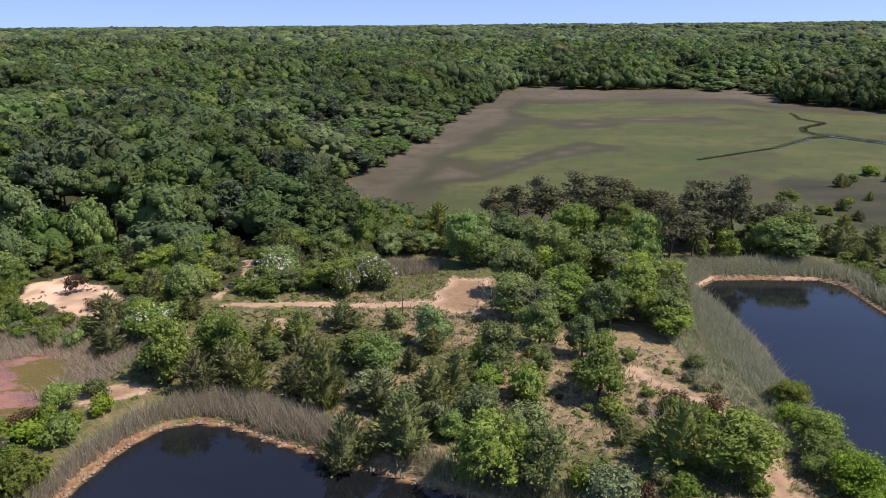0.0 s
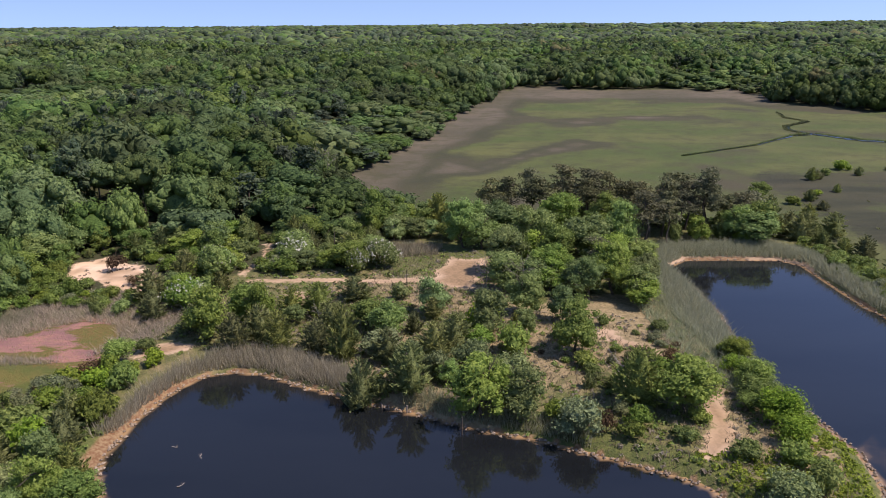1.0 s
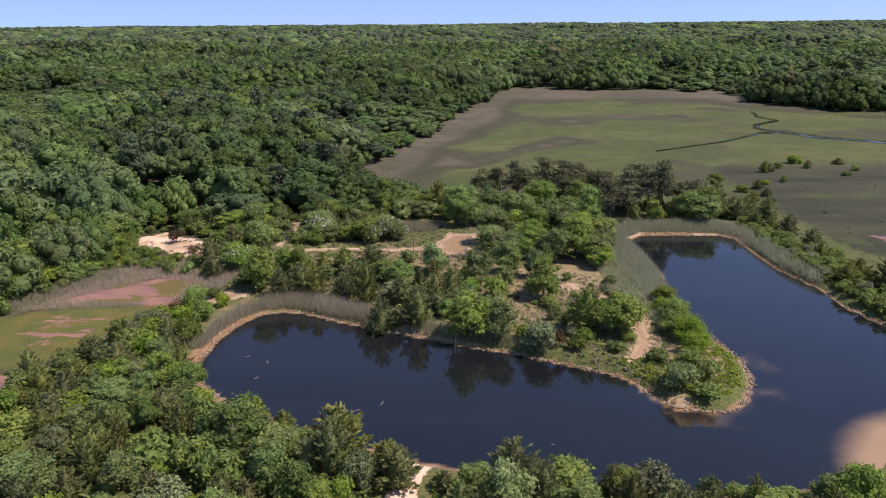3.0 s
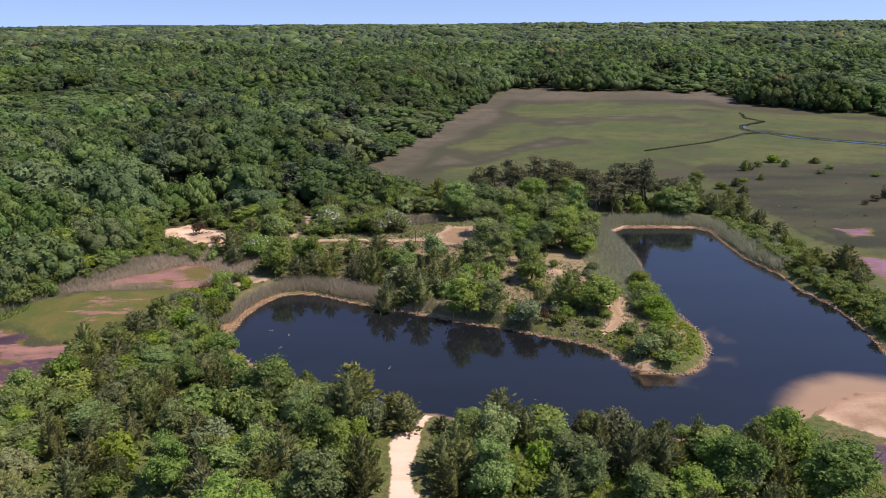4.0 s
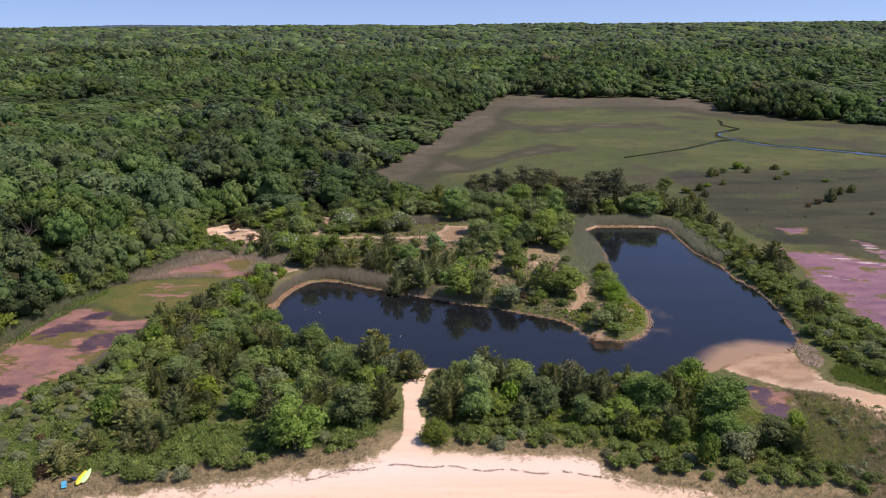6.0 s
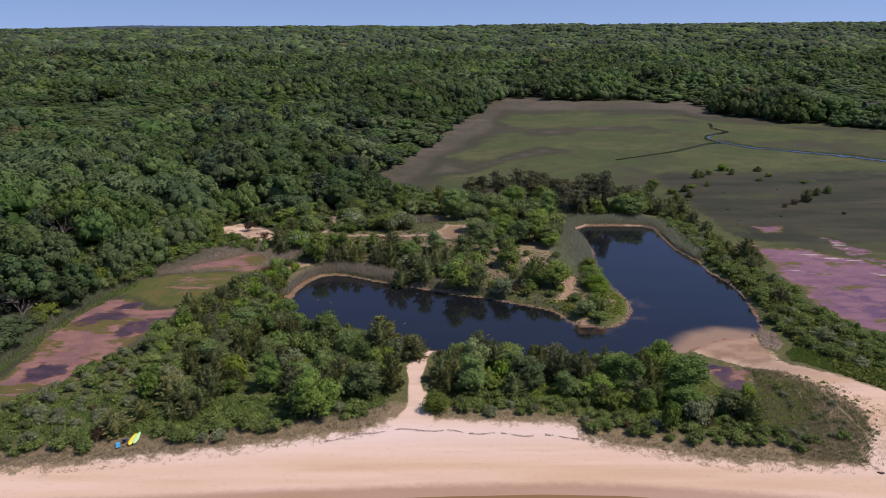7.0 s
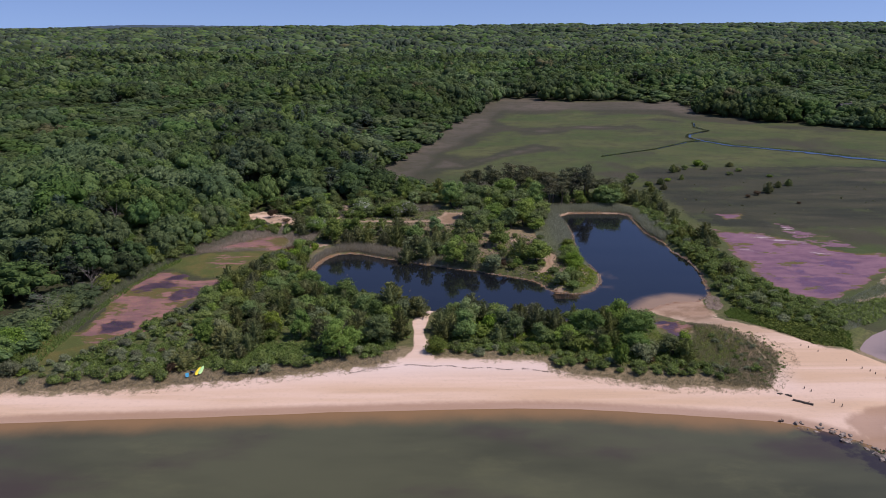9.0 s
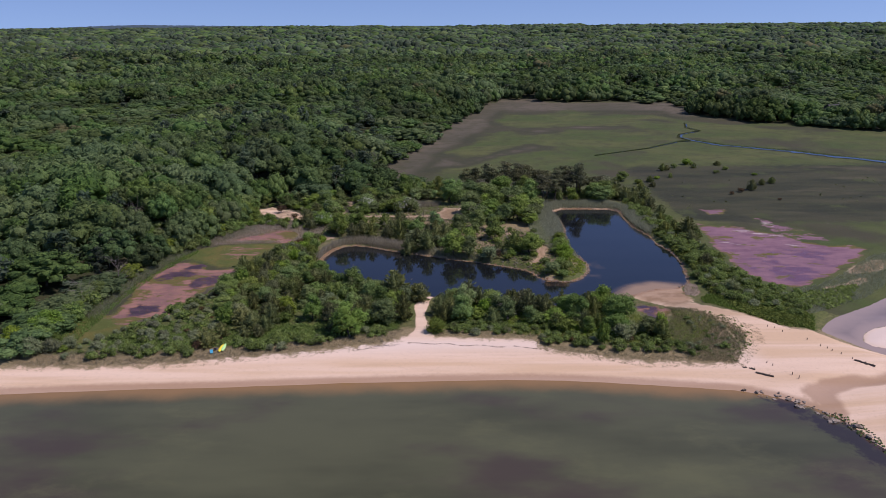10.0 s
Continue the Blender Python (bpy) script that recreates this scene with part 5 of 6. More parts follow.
def layered(g, tiers, sprays, size):
    """A pine's crown: flat uneven shelves of needles round an open top."""
    u = np.sort(g.uniform(-0.9, 0.95, tiers))
    turn = np.arange(tiers) * 2.39996 + g.normal(size=tiers) * 0.4
    out = 0.62 * np.sqrt(np.clip(1.02 - np.maximum(u, -0.2), 0.05, 1)) * g.uniform(0.35, 1.1, tiers)
    mid = np.stack([out * np.cos(turn), out * np.sin(turn), u], 1)
    lr = g.uniform(0.2, 0.4, tiers)
    pick = g.choice(tiers, sprays, p=lr ** 2 / (lr ** 2).sum())
    way = ball_ways(g, sprays)
    at = mid[pick] + way * (lr[pick] * g.uniform(0.75, 1.2, sprays))[:, None] * (1, 1, 0.55)
    v, f = cards(g, at, way + (0, 0, 0.3), size, 1.5, 0.8)
    vs, fs, base = [v], [f], len(v)
    for c, q in zip(mid, lr * 0.75):
        vs.append(ICO_V * q * (1, 1, 0.5) + c)
        fs.append(ICO_F + base)
        base += len(ICO_V)
    return np.vstack(vs), np.vstack(fs)


def woods():
    """The forest inland: one closed roof of crowns, large and small, on bare trunks."""
    verts, tris, tones, firs, barks = [], [], [], [], []
    base = 0
    broad, pines = [], []
    dome = ICO_V[ICO_V[:, 2] > -0.6]
    spot = {o: n for n, o in enumerate(np.where(ICO_V[:, 2] > -0.6)[0])}
    dome_f = np.array([[spot[i] for i in f] for f in ICO_F if all(i in spot for i in f)])
    for k in range(8):
        g = np.random.default_rng(300 + k)
        broad.append([canopy(g, 24, 620, 0.115), canopy(g, 11, 200, 0.165), canopy(g, 4, 40, 0.26, 0.5), (dome * g.uniform(0.8, 1.15, (len(dome), 1)) * (1, 1, 0.8), dome_f)])
        pines.append([layered(g, 14, 420, 0.15), layered(g, 7, 120, 0.24), layered(g, 3, 34, 0.36), (dome * g.uniform(0.8, 1.15, (len(dome), 1)) * (0.8, 0.8, 1.05), dome_f)])
    stem_v, stem_f = tube([(0, 0, 0), (0, 0, 1)], [1.0, 0.6], 4)
    stem_f = np.vstack([stem_f[:, (0, 1, 2)], stem_f[:, (0, 2, 3)]])

    def put(v, f, scale, at, turn, tone, fir, bark):
        nonlocal base
        n, k = len(at), len(v)
        c, q = np.cos(turn)[:, None], np.sin(turn)[:, None]
        w = np.stack([(v[:, 0] * c - v[:, 1] * q) * scale[:, :1] + at[:, :1], (v[:, 0] * q + v[:, 1] * c) * scale[:, 1:2] + at[:, 1:2], v[:, 2] * scale[:, 2:] + at[:, 2:]], 2)
        verts.append(w.reshape(-1, 3))
        tris.append((f[None] + (np.arange(n) * k)[:, None, None] + base).reshape(-1, 3))
        tones.append(np.repeat(tone, k))
        firs.append(np.repeat(fir, k))
        barks.append(np.full(n * len(f), bark))
        base += n * k

    def band(d0, d1, space, kind, seed):
        g = np.random.default_rng(seed)
        x, y = [], []
        d = d0
        while d < d1:
            s = space(d)
            half = 0.66 * d + 30
            n = int(2 * half / s)
            x.append((np.arange(n) + g.uniform(-0.42, 0.42, n)) * s - half)
            y.append(-118 + d + g.uniform(-0.42, 0.42, n) * s)
            d += s * 0.87
        x, y = np.concatenate(x), np.concatenate(y)
        ok = ragged(NEAR, x, y) > 0.4
        for hx, hy, *_ in HOUSES:
            ok &= np.hypot(x - hx, (y - hy + 3) * 0.9) > 6.0
        ok &= np.hypot(x + 74.6, y - 55) > 5.0
        x, y = x[ok], y[ok]
        s = space(y + 118)
        edge = smooth(ragged(NEAR, x, y), 1, 16)
        patch, shade = billow(x, y, 75, 9, 2), smooth(billow(x, y, 34, 14), 0.32, 0.68)
        size = 0.47 + 0.4 * g.random(len(x)) ** 1.6
        # now and then a great old crown that crowds out its neighbours
        great = np.where((g.random(len(x)) < 0.19) & (edge > 0.5))[0]
        keep = np.ones(len(x), bool)
        if kind < 2:
            for i in great:
                if keep[i]:
                    keep &= np.hypot(x - x[i], y - y[i]) > 0.95 * s[i]
                    keep[i] = True
        size[great] = g.uniform(0.92, 1.3, len(great))
        # more blue-tinted pines further off: painted haze that also darkens the far woods
        hazed_share = 0.05 + 0.5 * smooth(billow(x, y, 90, 15), 0.48, 0.62) * (0.25 + 0.75 * smooth(y, 110, 210)) + 0.1 * smooth(y, 250, 600) + 0.5 * smooth(y, 550, 1000)
        fir = (g.random(len(x)) < hazed_share * (0.35 + 0.65 * edge)) & (size < 0.9)
        r = s * size * np.where(fir, 0.78, 1.0)
        h = (6.6 + 2.4 * g.random(len(x)) + 11 * (smooth(patch, 0.2, 0.8) - 0.5) + 3.2 * (size - 0.6)) * (0.62 + 0.38 * edge) + np.where(fir, 1.3, 0)
        h = np.maximum(h, 3.0)
        tone = np.clip(0.5 * g.random(len(x)) + 0.5 * shade, 0, 1)
        tone = np.where((g.random(len(x)) < 0.012) & ~fir, 1.2, tone)
        z = height(x, y)
        turn = g.uniform(0, 6.28, len(x))
        model = g.integers(0, 8, len(x))
        deep = np.where(fir, 0.36 * h, np.minimum(0.74 * r, 0.48 * h) * edge + 0.56 * h * (1 - edge)) / np.where(fir, 1.0, 0.74)
        mid = z + h - np.where(fir, deep, 0.74 * deep * 1.05)
        for m in range(8):
            for cone, models in ((False, broad), (True, pines)):
                pick = keep & (model == m) & (fir == cone)
                if pick.any():
                    v, f = models[m][kind]
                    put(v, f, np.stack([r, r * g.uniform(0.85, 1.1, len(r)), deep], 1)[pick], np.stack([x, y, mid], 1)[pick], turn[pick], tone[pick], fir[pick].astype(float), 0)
        if kind < 1:
            wide = 0.13 + 0.02 * r
            put(stem_v, stem_f, np.stack([wide, wide, mid - z + 0.3], 1)[keep], np.stack([x, y, z - 0.3], 1)[keep], turn[keep], tone[keep], 0.0 * tone[keep], 1)

    band(95, 260, lambda d: 7.4 + 0 * d, 0, 51)
    band(260, 480, lambda d: 7.4 + 0 * d, 1, 54)
    band(480, 900, lambda d: 7.6 + 0.0035 * (d - 480), 2, 52)
    band(900, 3300, lambda d: 8.6 + 0.0075 * (d - 900), 3, 53)
    me = mesh_of("woodland", np.vstack(verts), [np.vstack(tris)], [M_WOODS, M_BARK], True, np.concatenate(barks))
    a = me.attributes.new("tone", "FLOAT", "POINT")
    a.data.foreach_set("value", np.concatenate(tones).astype(np.float32))
    a = me.attributes.new("hazed_conifer", "FLOAT", "POINT")
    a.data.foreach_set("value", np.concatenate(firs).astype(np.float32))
    tagged(new("woodland", me), "dense green mixed woodland reaching to the horizon", "forest", kind="stuff")


woods()


def far_ridge():
    """Low wooded hills beyond the forest; the blue haze of distance is put into their colour."""
    rng = np.random.default_rng(47)
    a = np.radians(np.linspace(-40, 40, 900))
    crest = np.interp(np.degrees(a), (-40, -30, -27.5, -25, -22.5, -20, -16, -10, -3, 9, 20, 30, 40), (22, 24, 27, 34, 39, 36, 31, 28, 25, 27, 29, 33, 33))
    crest = crest + 2.2 * (value_noise(a * 260, 0 * a, 5) - 0.5) + rng.normal(size=len(a)) * 0.45
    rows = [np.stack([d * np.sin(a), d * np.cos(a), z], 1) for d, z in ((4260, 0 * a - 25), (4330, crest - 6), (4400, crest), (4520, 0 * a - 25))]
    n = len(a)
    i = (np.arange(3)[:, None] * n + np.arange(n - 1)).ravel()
    me = mesh_of("far_ridge", np.vstack(rows), np.stack([i, i + 1, i + n + 1, i + n], 1), [M_HAZY_RIDGE], True)
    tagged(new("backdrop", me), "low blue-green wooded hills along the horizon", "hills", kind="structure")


far_ridge()


# ---- reeds and grass ----
def blades(name, label, x, y, tall, width, mat, seed, lean=0.25, each=1, round_=0.0):
    rng = np.random.default_rng(seed)
    x, y = np.repeat(x, each), np.repeat(y, each)
    x, y = x + rng.normal(size=len(x)) * round_, y + rng.normal(size=len(x)) * round_
    z = height(x, y) - 0.03
    n = len(x)
    a = rng.uniform(0, 2 * math.pi, n)
    h = tall * rng.uniform(0.5, 1.25, n)
    w = width * rng.uniform(0.6, 1.3, n)
    ux, uy = np.cos(a) * w / 2, np.sin(a) * w / 2
    lx, ly = rng.normal(size=n) * lean * 1.8 * h, rng.normal(size=n) * lean * h
    v = np.stack([np.stack([x - ux, y - uy, z], 1), np.stack([x + ux, y + uy, z], 1), np.stack([x + lx, y + ly, z + h], 1)], 1).reshape(-1, 3)
    tagged(new(name, mesh_of(name, v, np.arange(3 * n).reshape(-1, 3), [mat])), label, "grass", kind="stuff")


def spread(poly, n, seed, clear=()):
    rng = np.random.default_rng(seed)
    poly = np.array(poly, float)
    lo, hi = poly.min(0), poly.max(0)
    x, y = rng.uniform(lo[0], hi[0], n * 3), rng.uniform(lo[1], hi[1], n * 3)
    ok = inside(poly, x, y)
    for p, d in clear:
        ok &= gap(p, x, y) > d
    return x[ok][:n], y[ok][:n]


OFF_POND = [(POND, 0.5)]
blades("brown_reeds", "tall grey-brown reeds along the pond bank", *spread([(-29, 42), (-28, 50), (-26, 55), (-22, 58.5), (-16, 58), (-9, 53.5), (-8, 50), (-20, 52), (-25, 48)], 13000, 61, OFF_POND), 1.4, 0.06, M_REED, 62, 0.2)
blades("bank_reeds", "green reeds along the pond bank", *spread([(-3.5, 50), (3, 47.5), (12, 42.5), (12, 39), (2, 43), (-4, 46.5)], 4000, 63, OFF_POND), 1.2, 0.06, M_REEDGREEN, 64, 0.15)
blades("pond_reeds", "grey-green reeds round the far pond", *spread([(33, 43), (28.5, 52), (27, 64), (26, 76), (27, 90), (31, 97), (50, 97), (54, 92), (54.5, 80), (55, 66), (52, 60), (50, 90), (34, 90), (34, 60)], 30000, 65, OFF_POND), 1.1, 0.10, M_REEDGREEN, 66, 0.26)
blades("pond_reeds", "thin grey-green reeds thinning out into the grass", *spread([(31, 44), (26, 50), (23.5, 62), (23, 75), (25, 92), (29, 98), (29, 90), (28, 70), (29, 54), (33, 45)], 9000, 151, OFF_POND), 0.8, 0.10, M_REEDGREEN, 152, 0.35)
blades("marsh_reeds", "grey-brown reeds round the small marsh", *spread([(-60, 54), (-51, 71), (-46, 77), (-38, 77), (-30, 75), (-31, 62), (-40, 57), (-50, 56)], 16000, 67, [(MUDS[6], -2.6)]), 0.8, 0.06, M_REED, 68, 0.4)
blades("marsh_reeds", "grey-green reeds along the wood", *spread([(-66, 8), (-65.6, 30), (-63.5, 45), (-58, 57), (-50, 72), (-48, 69), (-56, 55), (-61, 42), (-63.4, 26), (-63.4, 8)], 12000, 167), 1.0, 0.08, M_REEDGREEN, 168, 0.4)
blades("bank_grass", "dark green grass sloping down to the sand", *spread([(51, 14.5), (55, 10), (61, 4), (66, 1.6), (69, 8), (64, 12), (57, 16.5), (53.5, 20), (51.5, 18)], 9000, 175, [(BEACH, 0.2)]), 0.5, 0.14, M_SHRUB, 176, 0.45)
blades("dune_grass", "green and tan grass on the low dune by the inlet", *spread([(71, 18), (72, 22.5), (78, 25), (88, 33), (100, 45), (112, 50), (110, 40), (94, 27), (84, 18), (74, 12.4), (68, 8)], 15000, 171, [(INLET, 0.5), (MUDS[0], 0.3)]), 0.5, 0.12, M_REEDGREEN, 172, 0.4)
clumps("dune_scrub", "low green brush on the dune by the inlet", *spread([(70, 17), (74, 21.5), (80, 23), (86, 25), (80, 16.5), (73, 12)], 420, 173, [(INLET, 0.8)]), 0.5, M_SHRUB, 174)
blades("grey_reeds", "grey-brown reeds behind the clearing", *spread([(-9, 90), (-1, 92), (0, 96.5), (-8, 97.5)], 2200, 85), 1.1, 0.08, M_REED, 86, 0.15)
blades("marsh_edge_grass", "green tall grass along the wood", *spread([(-67, -4), (-67, 25), (-65, 42), (-60, 53), (-57, 49), (-61, 36), (-62.5, 20), (-62, -2)], 9000, 69), 0.42, 0.13, M_OAK, 70, 0.3)
blades("dry_grass", "straw-coloured dry grass tufts", *spread([(-30, 60), (-20, 72), (-10, 84), (-8, 94), (4, 92), (8, 70), (26, 62), (29, 45), (30, 34), (24, 30), (18, 38), (0, 47), (-20, 57)], 9000, 71, OFF_POND + [(p, -0.3) for p in SCARS]),
       0.42, 0.09, M_STRAW, 72, 0.35, 2, 0.1)
blades("dune_grass", "dry beach grass on the dune edge", *spread([(-68, -12), (-42, -11), (-25, -8.2), (-8, -4.6), (-6, 1.5), (-9, 2), (-25, -4), (-45, -7), (-68, -7)], 5200, 73, [(TRACK, 0.3), (BEACH, 0.6)]), 0.36, 0.05, M_DUNE, 74, 0.45, 3, 0.12)
blades("dune_grass", "dry beach grass on the dune edge", *spread([(-1.6, -2.3), (15, -3.5), (18, -7), (33, -11.5), (48, -12.5), (53, -5), (55, 1), (53, 6), (47, 12.6), (42, 14), (40, 6), (40, -4), (28, -5), (16, -1), (3, 2.5)], 6500, 75, [(TRACK, 0.3), (BEACH, 0.6), (MUDS[4], 0.5)]),
       0.36, 0.05, M_DUNE, 76, 0.45, 3, 0.12)
blades("beach_grass_tufts", "scattered tufts of beach grass on the sand", *spread([(-68, -13), (-42, -12.4), (-25, -9.6), (-9, -6), (-8, -3), (-25, -6), (-45, -9), (-68, -10)], 700, 115), 0.3, 0.05, M_DUNE, 116, 0.5, 5, 0.13)
blades("beach_grass_tufts", "scattered tufts of beach grass on the sand", *spread([(16, -4), (18, -8), (33, -12.4), (48, -13), (54.5, -5), (56, 1), (53, 7), (50, 6), (50, -4), (46, -9.5), (30, -8)], 1100, 117), 0.3, 0.05, M_DUNE, 118, 0.5, 5, 0.13)
blades("dune_grass", "dry beach grass among the dune shrubs", *spread([(40, -10), (48, -12), (53.5, -4), (54.5, 1), (52, 7), (46, 12), (41, 13), (40, 0)], 9000, 155, [(BEACH, -0.4), (MUDS[4], 0.5)]), 0.42, 0.07, M_DUNE, 156, 0.4, 2, 0.15)
blades("green_sward", "low green ground cover among the shrubs", *spread([(1, 1), (18, -2), (42, -6), (50, 4), (44, 12), (40, 16), (20, 12), (2, 6)], 9000, 77, OFF_TRACK + [(MUDS[4], 0.4)]), 0.45, 0.14, M_SHRUB, 78, 0.5, 2, 0.15)
blades("green_sward", "low green ground cover among the shrubs", *spread([(-58, -6), (-44, -6.5), (-25, -3.5), (-7, 1), (-7, 6), (-30, 4), (-50, 4)], 9000, 79, OFF_TRACK), 0.45, 0.14, M_SHRUB, 80, 0.5, 2, 0.15)
PEN_LAND = [(-31, 58), (-34, 70), (-28, 82), (-10, 86), (-8, 96), (5, 94), (8, 72), (27, 66), (30, 46), (31, 36), (27, 30), (22, 32), (18, 38), (0, 46), (-20, 57)]
PEN_WEST = [(-31, 58), (-34, 70), (-28, 82), (-10, 86), (5, 76), (9, 60), (8, 46), (-20, 57)]
SPARE = OFF_POND + [(p, 0.2) for p in SCARS]
clumps("olive_scrub", "low olive-green scrub among the grass", *spread(PEN_WEST, 900, 101, SPARE), 0.34, M_CEDAR, 102)
clumps("green_scrub", "low green leafy undergrowth on the peninsula", *spread(PEN_LAND, 1100, 103, SPARE), 0.34, M_BRUSH, 104)
clumps("dry_scrub", "low brown dry undergrowth on the peninsula", *spread(PEN_LAND, 1500, 105, SPARE), 0.24, M_REED, 106)
clumps("bank_scrub", "low green leafy growth on the pond bank", *spread([(19, 39), (23, 32), (27, 30.5), (31, 33), (32.5, 40), (31, 46), (27, 40)], 500, 107, OFF_POND), 0.3, M_SHRUB, 108)
clumps("dune_scrub", "low grey-green beach plants on the dune", *spread([(41, -9), (48, -11), (53, -4), (54.5, 1), (52, 7), (46, 12), (41, 13), (40, 0)], 350, 109, [(MUDS[4], 0.5)]), 0.26, M_SHRUB, 110)
clumps("bank_scrub", "low green leafy growth along the far bank", *spread([(54, 97), (58.5, 80), (60, 55), (61, 38), (64, 22), (68, 9), (66, 2.5), (61, 3), (56, 9), (54.5, 20), (56, 42), (55, 62), (53.5, 80)], 3600, 111, OFF_POND), 0.55, M_SHRUB, 112)
clumps("thicket_floor", "low green vines and seedlings under the thicket", *spread(THICKET_W, 1700, 121, OFF_TRACK), 0.5, M_SHRUB, 122)
clumps("thicket_floor", "low green vines and seedlings under the thicket", *spread(THICKET_E, 600, 123, OFF_TRACK), 0.5, M_SHRUB, 124)
blades("marsh_grass", "short green grass of the small marsh", *spread(MARSH_W, 9000, 125), 0.2, 0.05, M_SHRUB, 126, 0.5)
clumps("marsh_scrub", "low brush scattered over the salt marsh", *spread([(62, 90), (70, 125), (130, 140), (200, 120), (150, 90), (100, 84)], 60, 113), 0.34, M_CEDAR, 114)


def along(run, n, seed, wide):
    """Places beside a winding line."""
    g = np.random.default_rng(seed)
    run = np.array(run)
    i = g.integers(0, len(run) - 1, n)
    t = g.random(n)[:, None]
    p = run[i, :2] + (run[i + 1, :2] - run[i, :2]) * t
    d = unit(run[i + 1, :2] - run[i, :2])
    w = run[i, 2] * g.uniform(0.42, wide + 0.25, n)
    return p[:, 0] - d[:, 1] * w, p[:, 1] + d[:, 0] * w


blades("creek_reeds", "dark reeds lining the tidal creek", *along(CREEK, 6000, 131, 0.6), 0.5, 0.4, M_CEDAR, 132, 0.3)
blades("creek_reeds", "dark reeds lining the tidal creek", *along(BRANCH, 1000, 133, 0.6), 0.6, 0.4, M_CEDAR, 134, 0.3)
clumps("scar_brush", "low dry brush scattered over the bare sand", *spread(SCARS[0], 30, 141), 0.3, M_REED, 142)


# ---- stones, wood and boats ----
def stone_mesh(rng, name, mat, flat=0.6):
    v = ICO_V * rng.uniform(0.75, 1.15, (len(ICO_V), 1)) * np.array([1.0, rng.uniform(0.6, 0.9), flat])
    return mesh_of(name, v, ICO_F, [mat])


def shore_stones():
    """Loose stones lining the pond's edge."""
    rng = np.random.default_rng(90)
    small_v = np.array([(1, 0, 0), (-1, 0, 0), (0, 1, 0), (0, -1, 0), (0, 0, 1), (0, 0, -1)], float)
    small_f = np.array([(0, 2, 4), (2, 1, 4), (1, 3, 4), (3, 0, 4), (2, 0, 5), (1, 2, 5), (3, 1, 5), (0, 3, 5)])
    verts, faces, base = [], [], 0
    ring = np.vstack([POND, POND[:1]])
    for p, q in zip(ring[:-1], ring[1:]):
        length = np.hypot(*(q - p))
        if p[1] < 28 and p[0] < 50:
            continue
        dense = 5 if p[1] < 60 else 2.5
        for _ in range(int(length * dense)):
            c = p + (q - p) * rng.random() + rng.normal(size=2) * 0.22
            s = rng.uniform(0.10, 0.26)
            a = rng.uniform(0, 6.28)
            v = small_v * rng.uniform(0.7, 1.2, (6, 1)) * (s, s * 0.8, s * 0.65)
            w = np.stack([v[:, 0] * math.cos(a) - v[:, 1] * math.sin(a) + c[0], v[:, 0] * math.sin(a) + v[:, 1] * math.cos(a) + c[1], v[:, 2] + 0.08], 1)
            verts.append(w)
            faces.append(small_f + base)
            base += 6
    for x, y in zip(*spread(MUDS[5], 420, 92)):
        s, a = rng.uniform(0.1, 0.28), rng.uniform(0, 6.28)
        v = small_v * rng.uniform(0.7, 1.2, (6, 1)) * (s, s * 0.8, s * 0.55)
        verts.append(np.stack([v[:, 0] * math.cos(a) - v[:, 1] * math.sin(a) + x, v[:, 0] * math.sin(a) + v[:, 1] * math.cos(a) + y, v[:, 2] + level(x, y) + 0.03], 1))
        faces.append(small_f + base)
        base += 6
    me = mesh_of("shore_stones", np.vstack(verts), np.vstack(faces), [M_STONE])
    tagged(new("shore_stones", me), "tan and rust loose stones lining the pond edge", "stones", kind="stuff")


shore_stones()


def boulders():
    rng = np.random.default_rng(91)
    models = [stone_mesh(rng, "boulder", M_ROCK, rng.uniform(0.3, 0.6)) for _ in range(6)]
    line = [(46.4, -20), (49.2, -20.9), (51.6, -21.8), (52.8, -24), (54.4, -26.3), (56.2, -29), (57.6, -34)]
    k = 0
    for (x0, y0), (x1, y1) in zip(line[:-1], line[1:]):
        for _ in range(16 if 48 < x0 < 56 else 6):
            t = rng.random()
            s = rng.uniform(0.12, 0.34) if rng.random() < 0.8 else rng.uniform(0.4, 0.7)
            x, y = x0 + (x1 - x0) * t + rng.normal() * 0.6, y0 + (y1 - y0) * t + rng.normal() * 0.6
            ob = new("boulder", models[k % 6])
            ob.matrix_basis = pose(x, y, max(level(x, y), -0.1) + s * 0.2, rng.uniform(-15, 15), rng.uniform(-15, 15), rng.uniform(0, 360)) @ Matrix.Diagonal((s * 1.3, s, s, 1))
            tagged(ob, "pale weathered boulder at the water's edge", "boulder", "groin boulders")
            k += 1


boulders()


def post(name, label, x, y, h, r, mat, sink=0.3, tilt=3):
    rng = random.Random(int(x * 31 + y * 17))
    v, f = tube([(0, 0, -sink), (0, 0, h * 0.5), (0, 0, h)], [r, r * 0.95, r * 0.85], 7)
    top = len(v)
    v = np.vstack([v, [(0, 0, h + r * 0.2)]])
    cap = np.array([[top - 7 + i, top - 7 + (i + 1) % 7, top] for i in range(7)])
    ob = new(name, mesh_of(name, v, [f, cap], [mat]))
    ob.matrix_basis = pose(x, y, level(x, y), rng.uniform(-tilt, tilt), rng.uniform(-tilt, tilt), 0)
    return tagged(ob, label, "post")


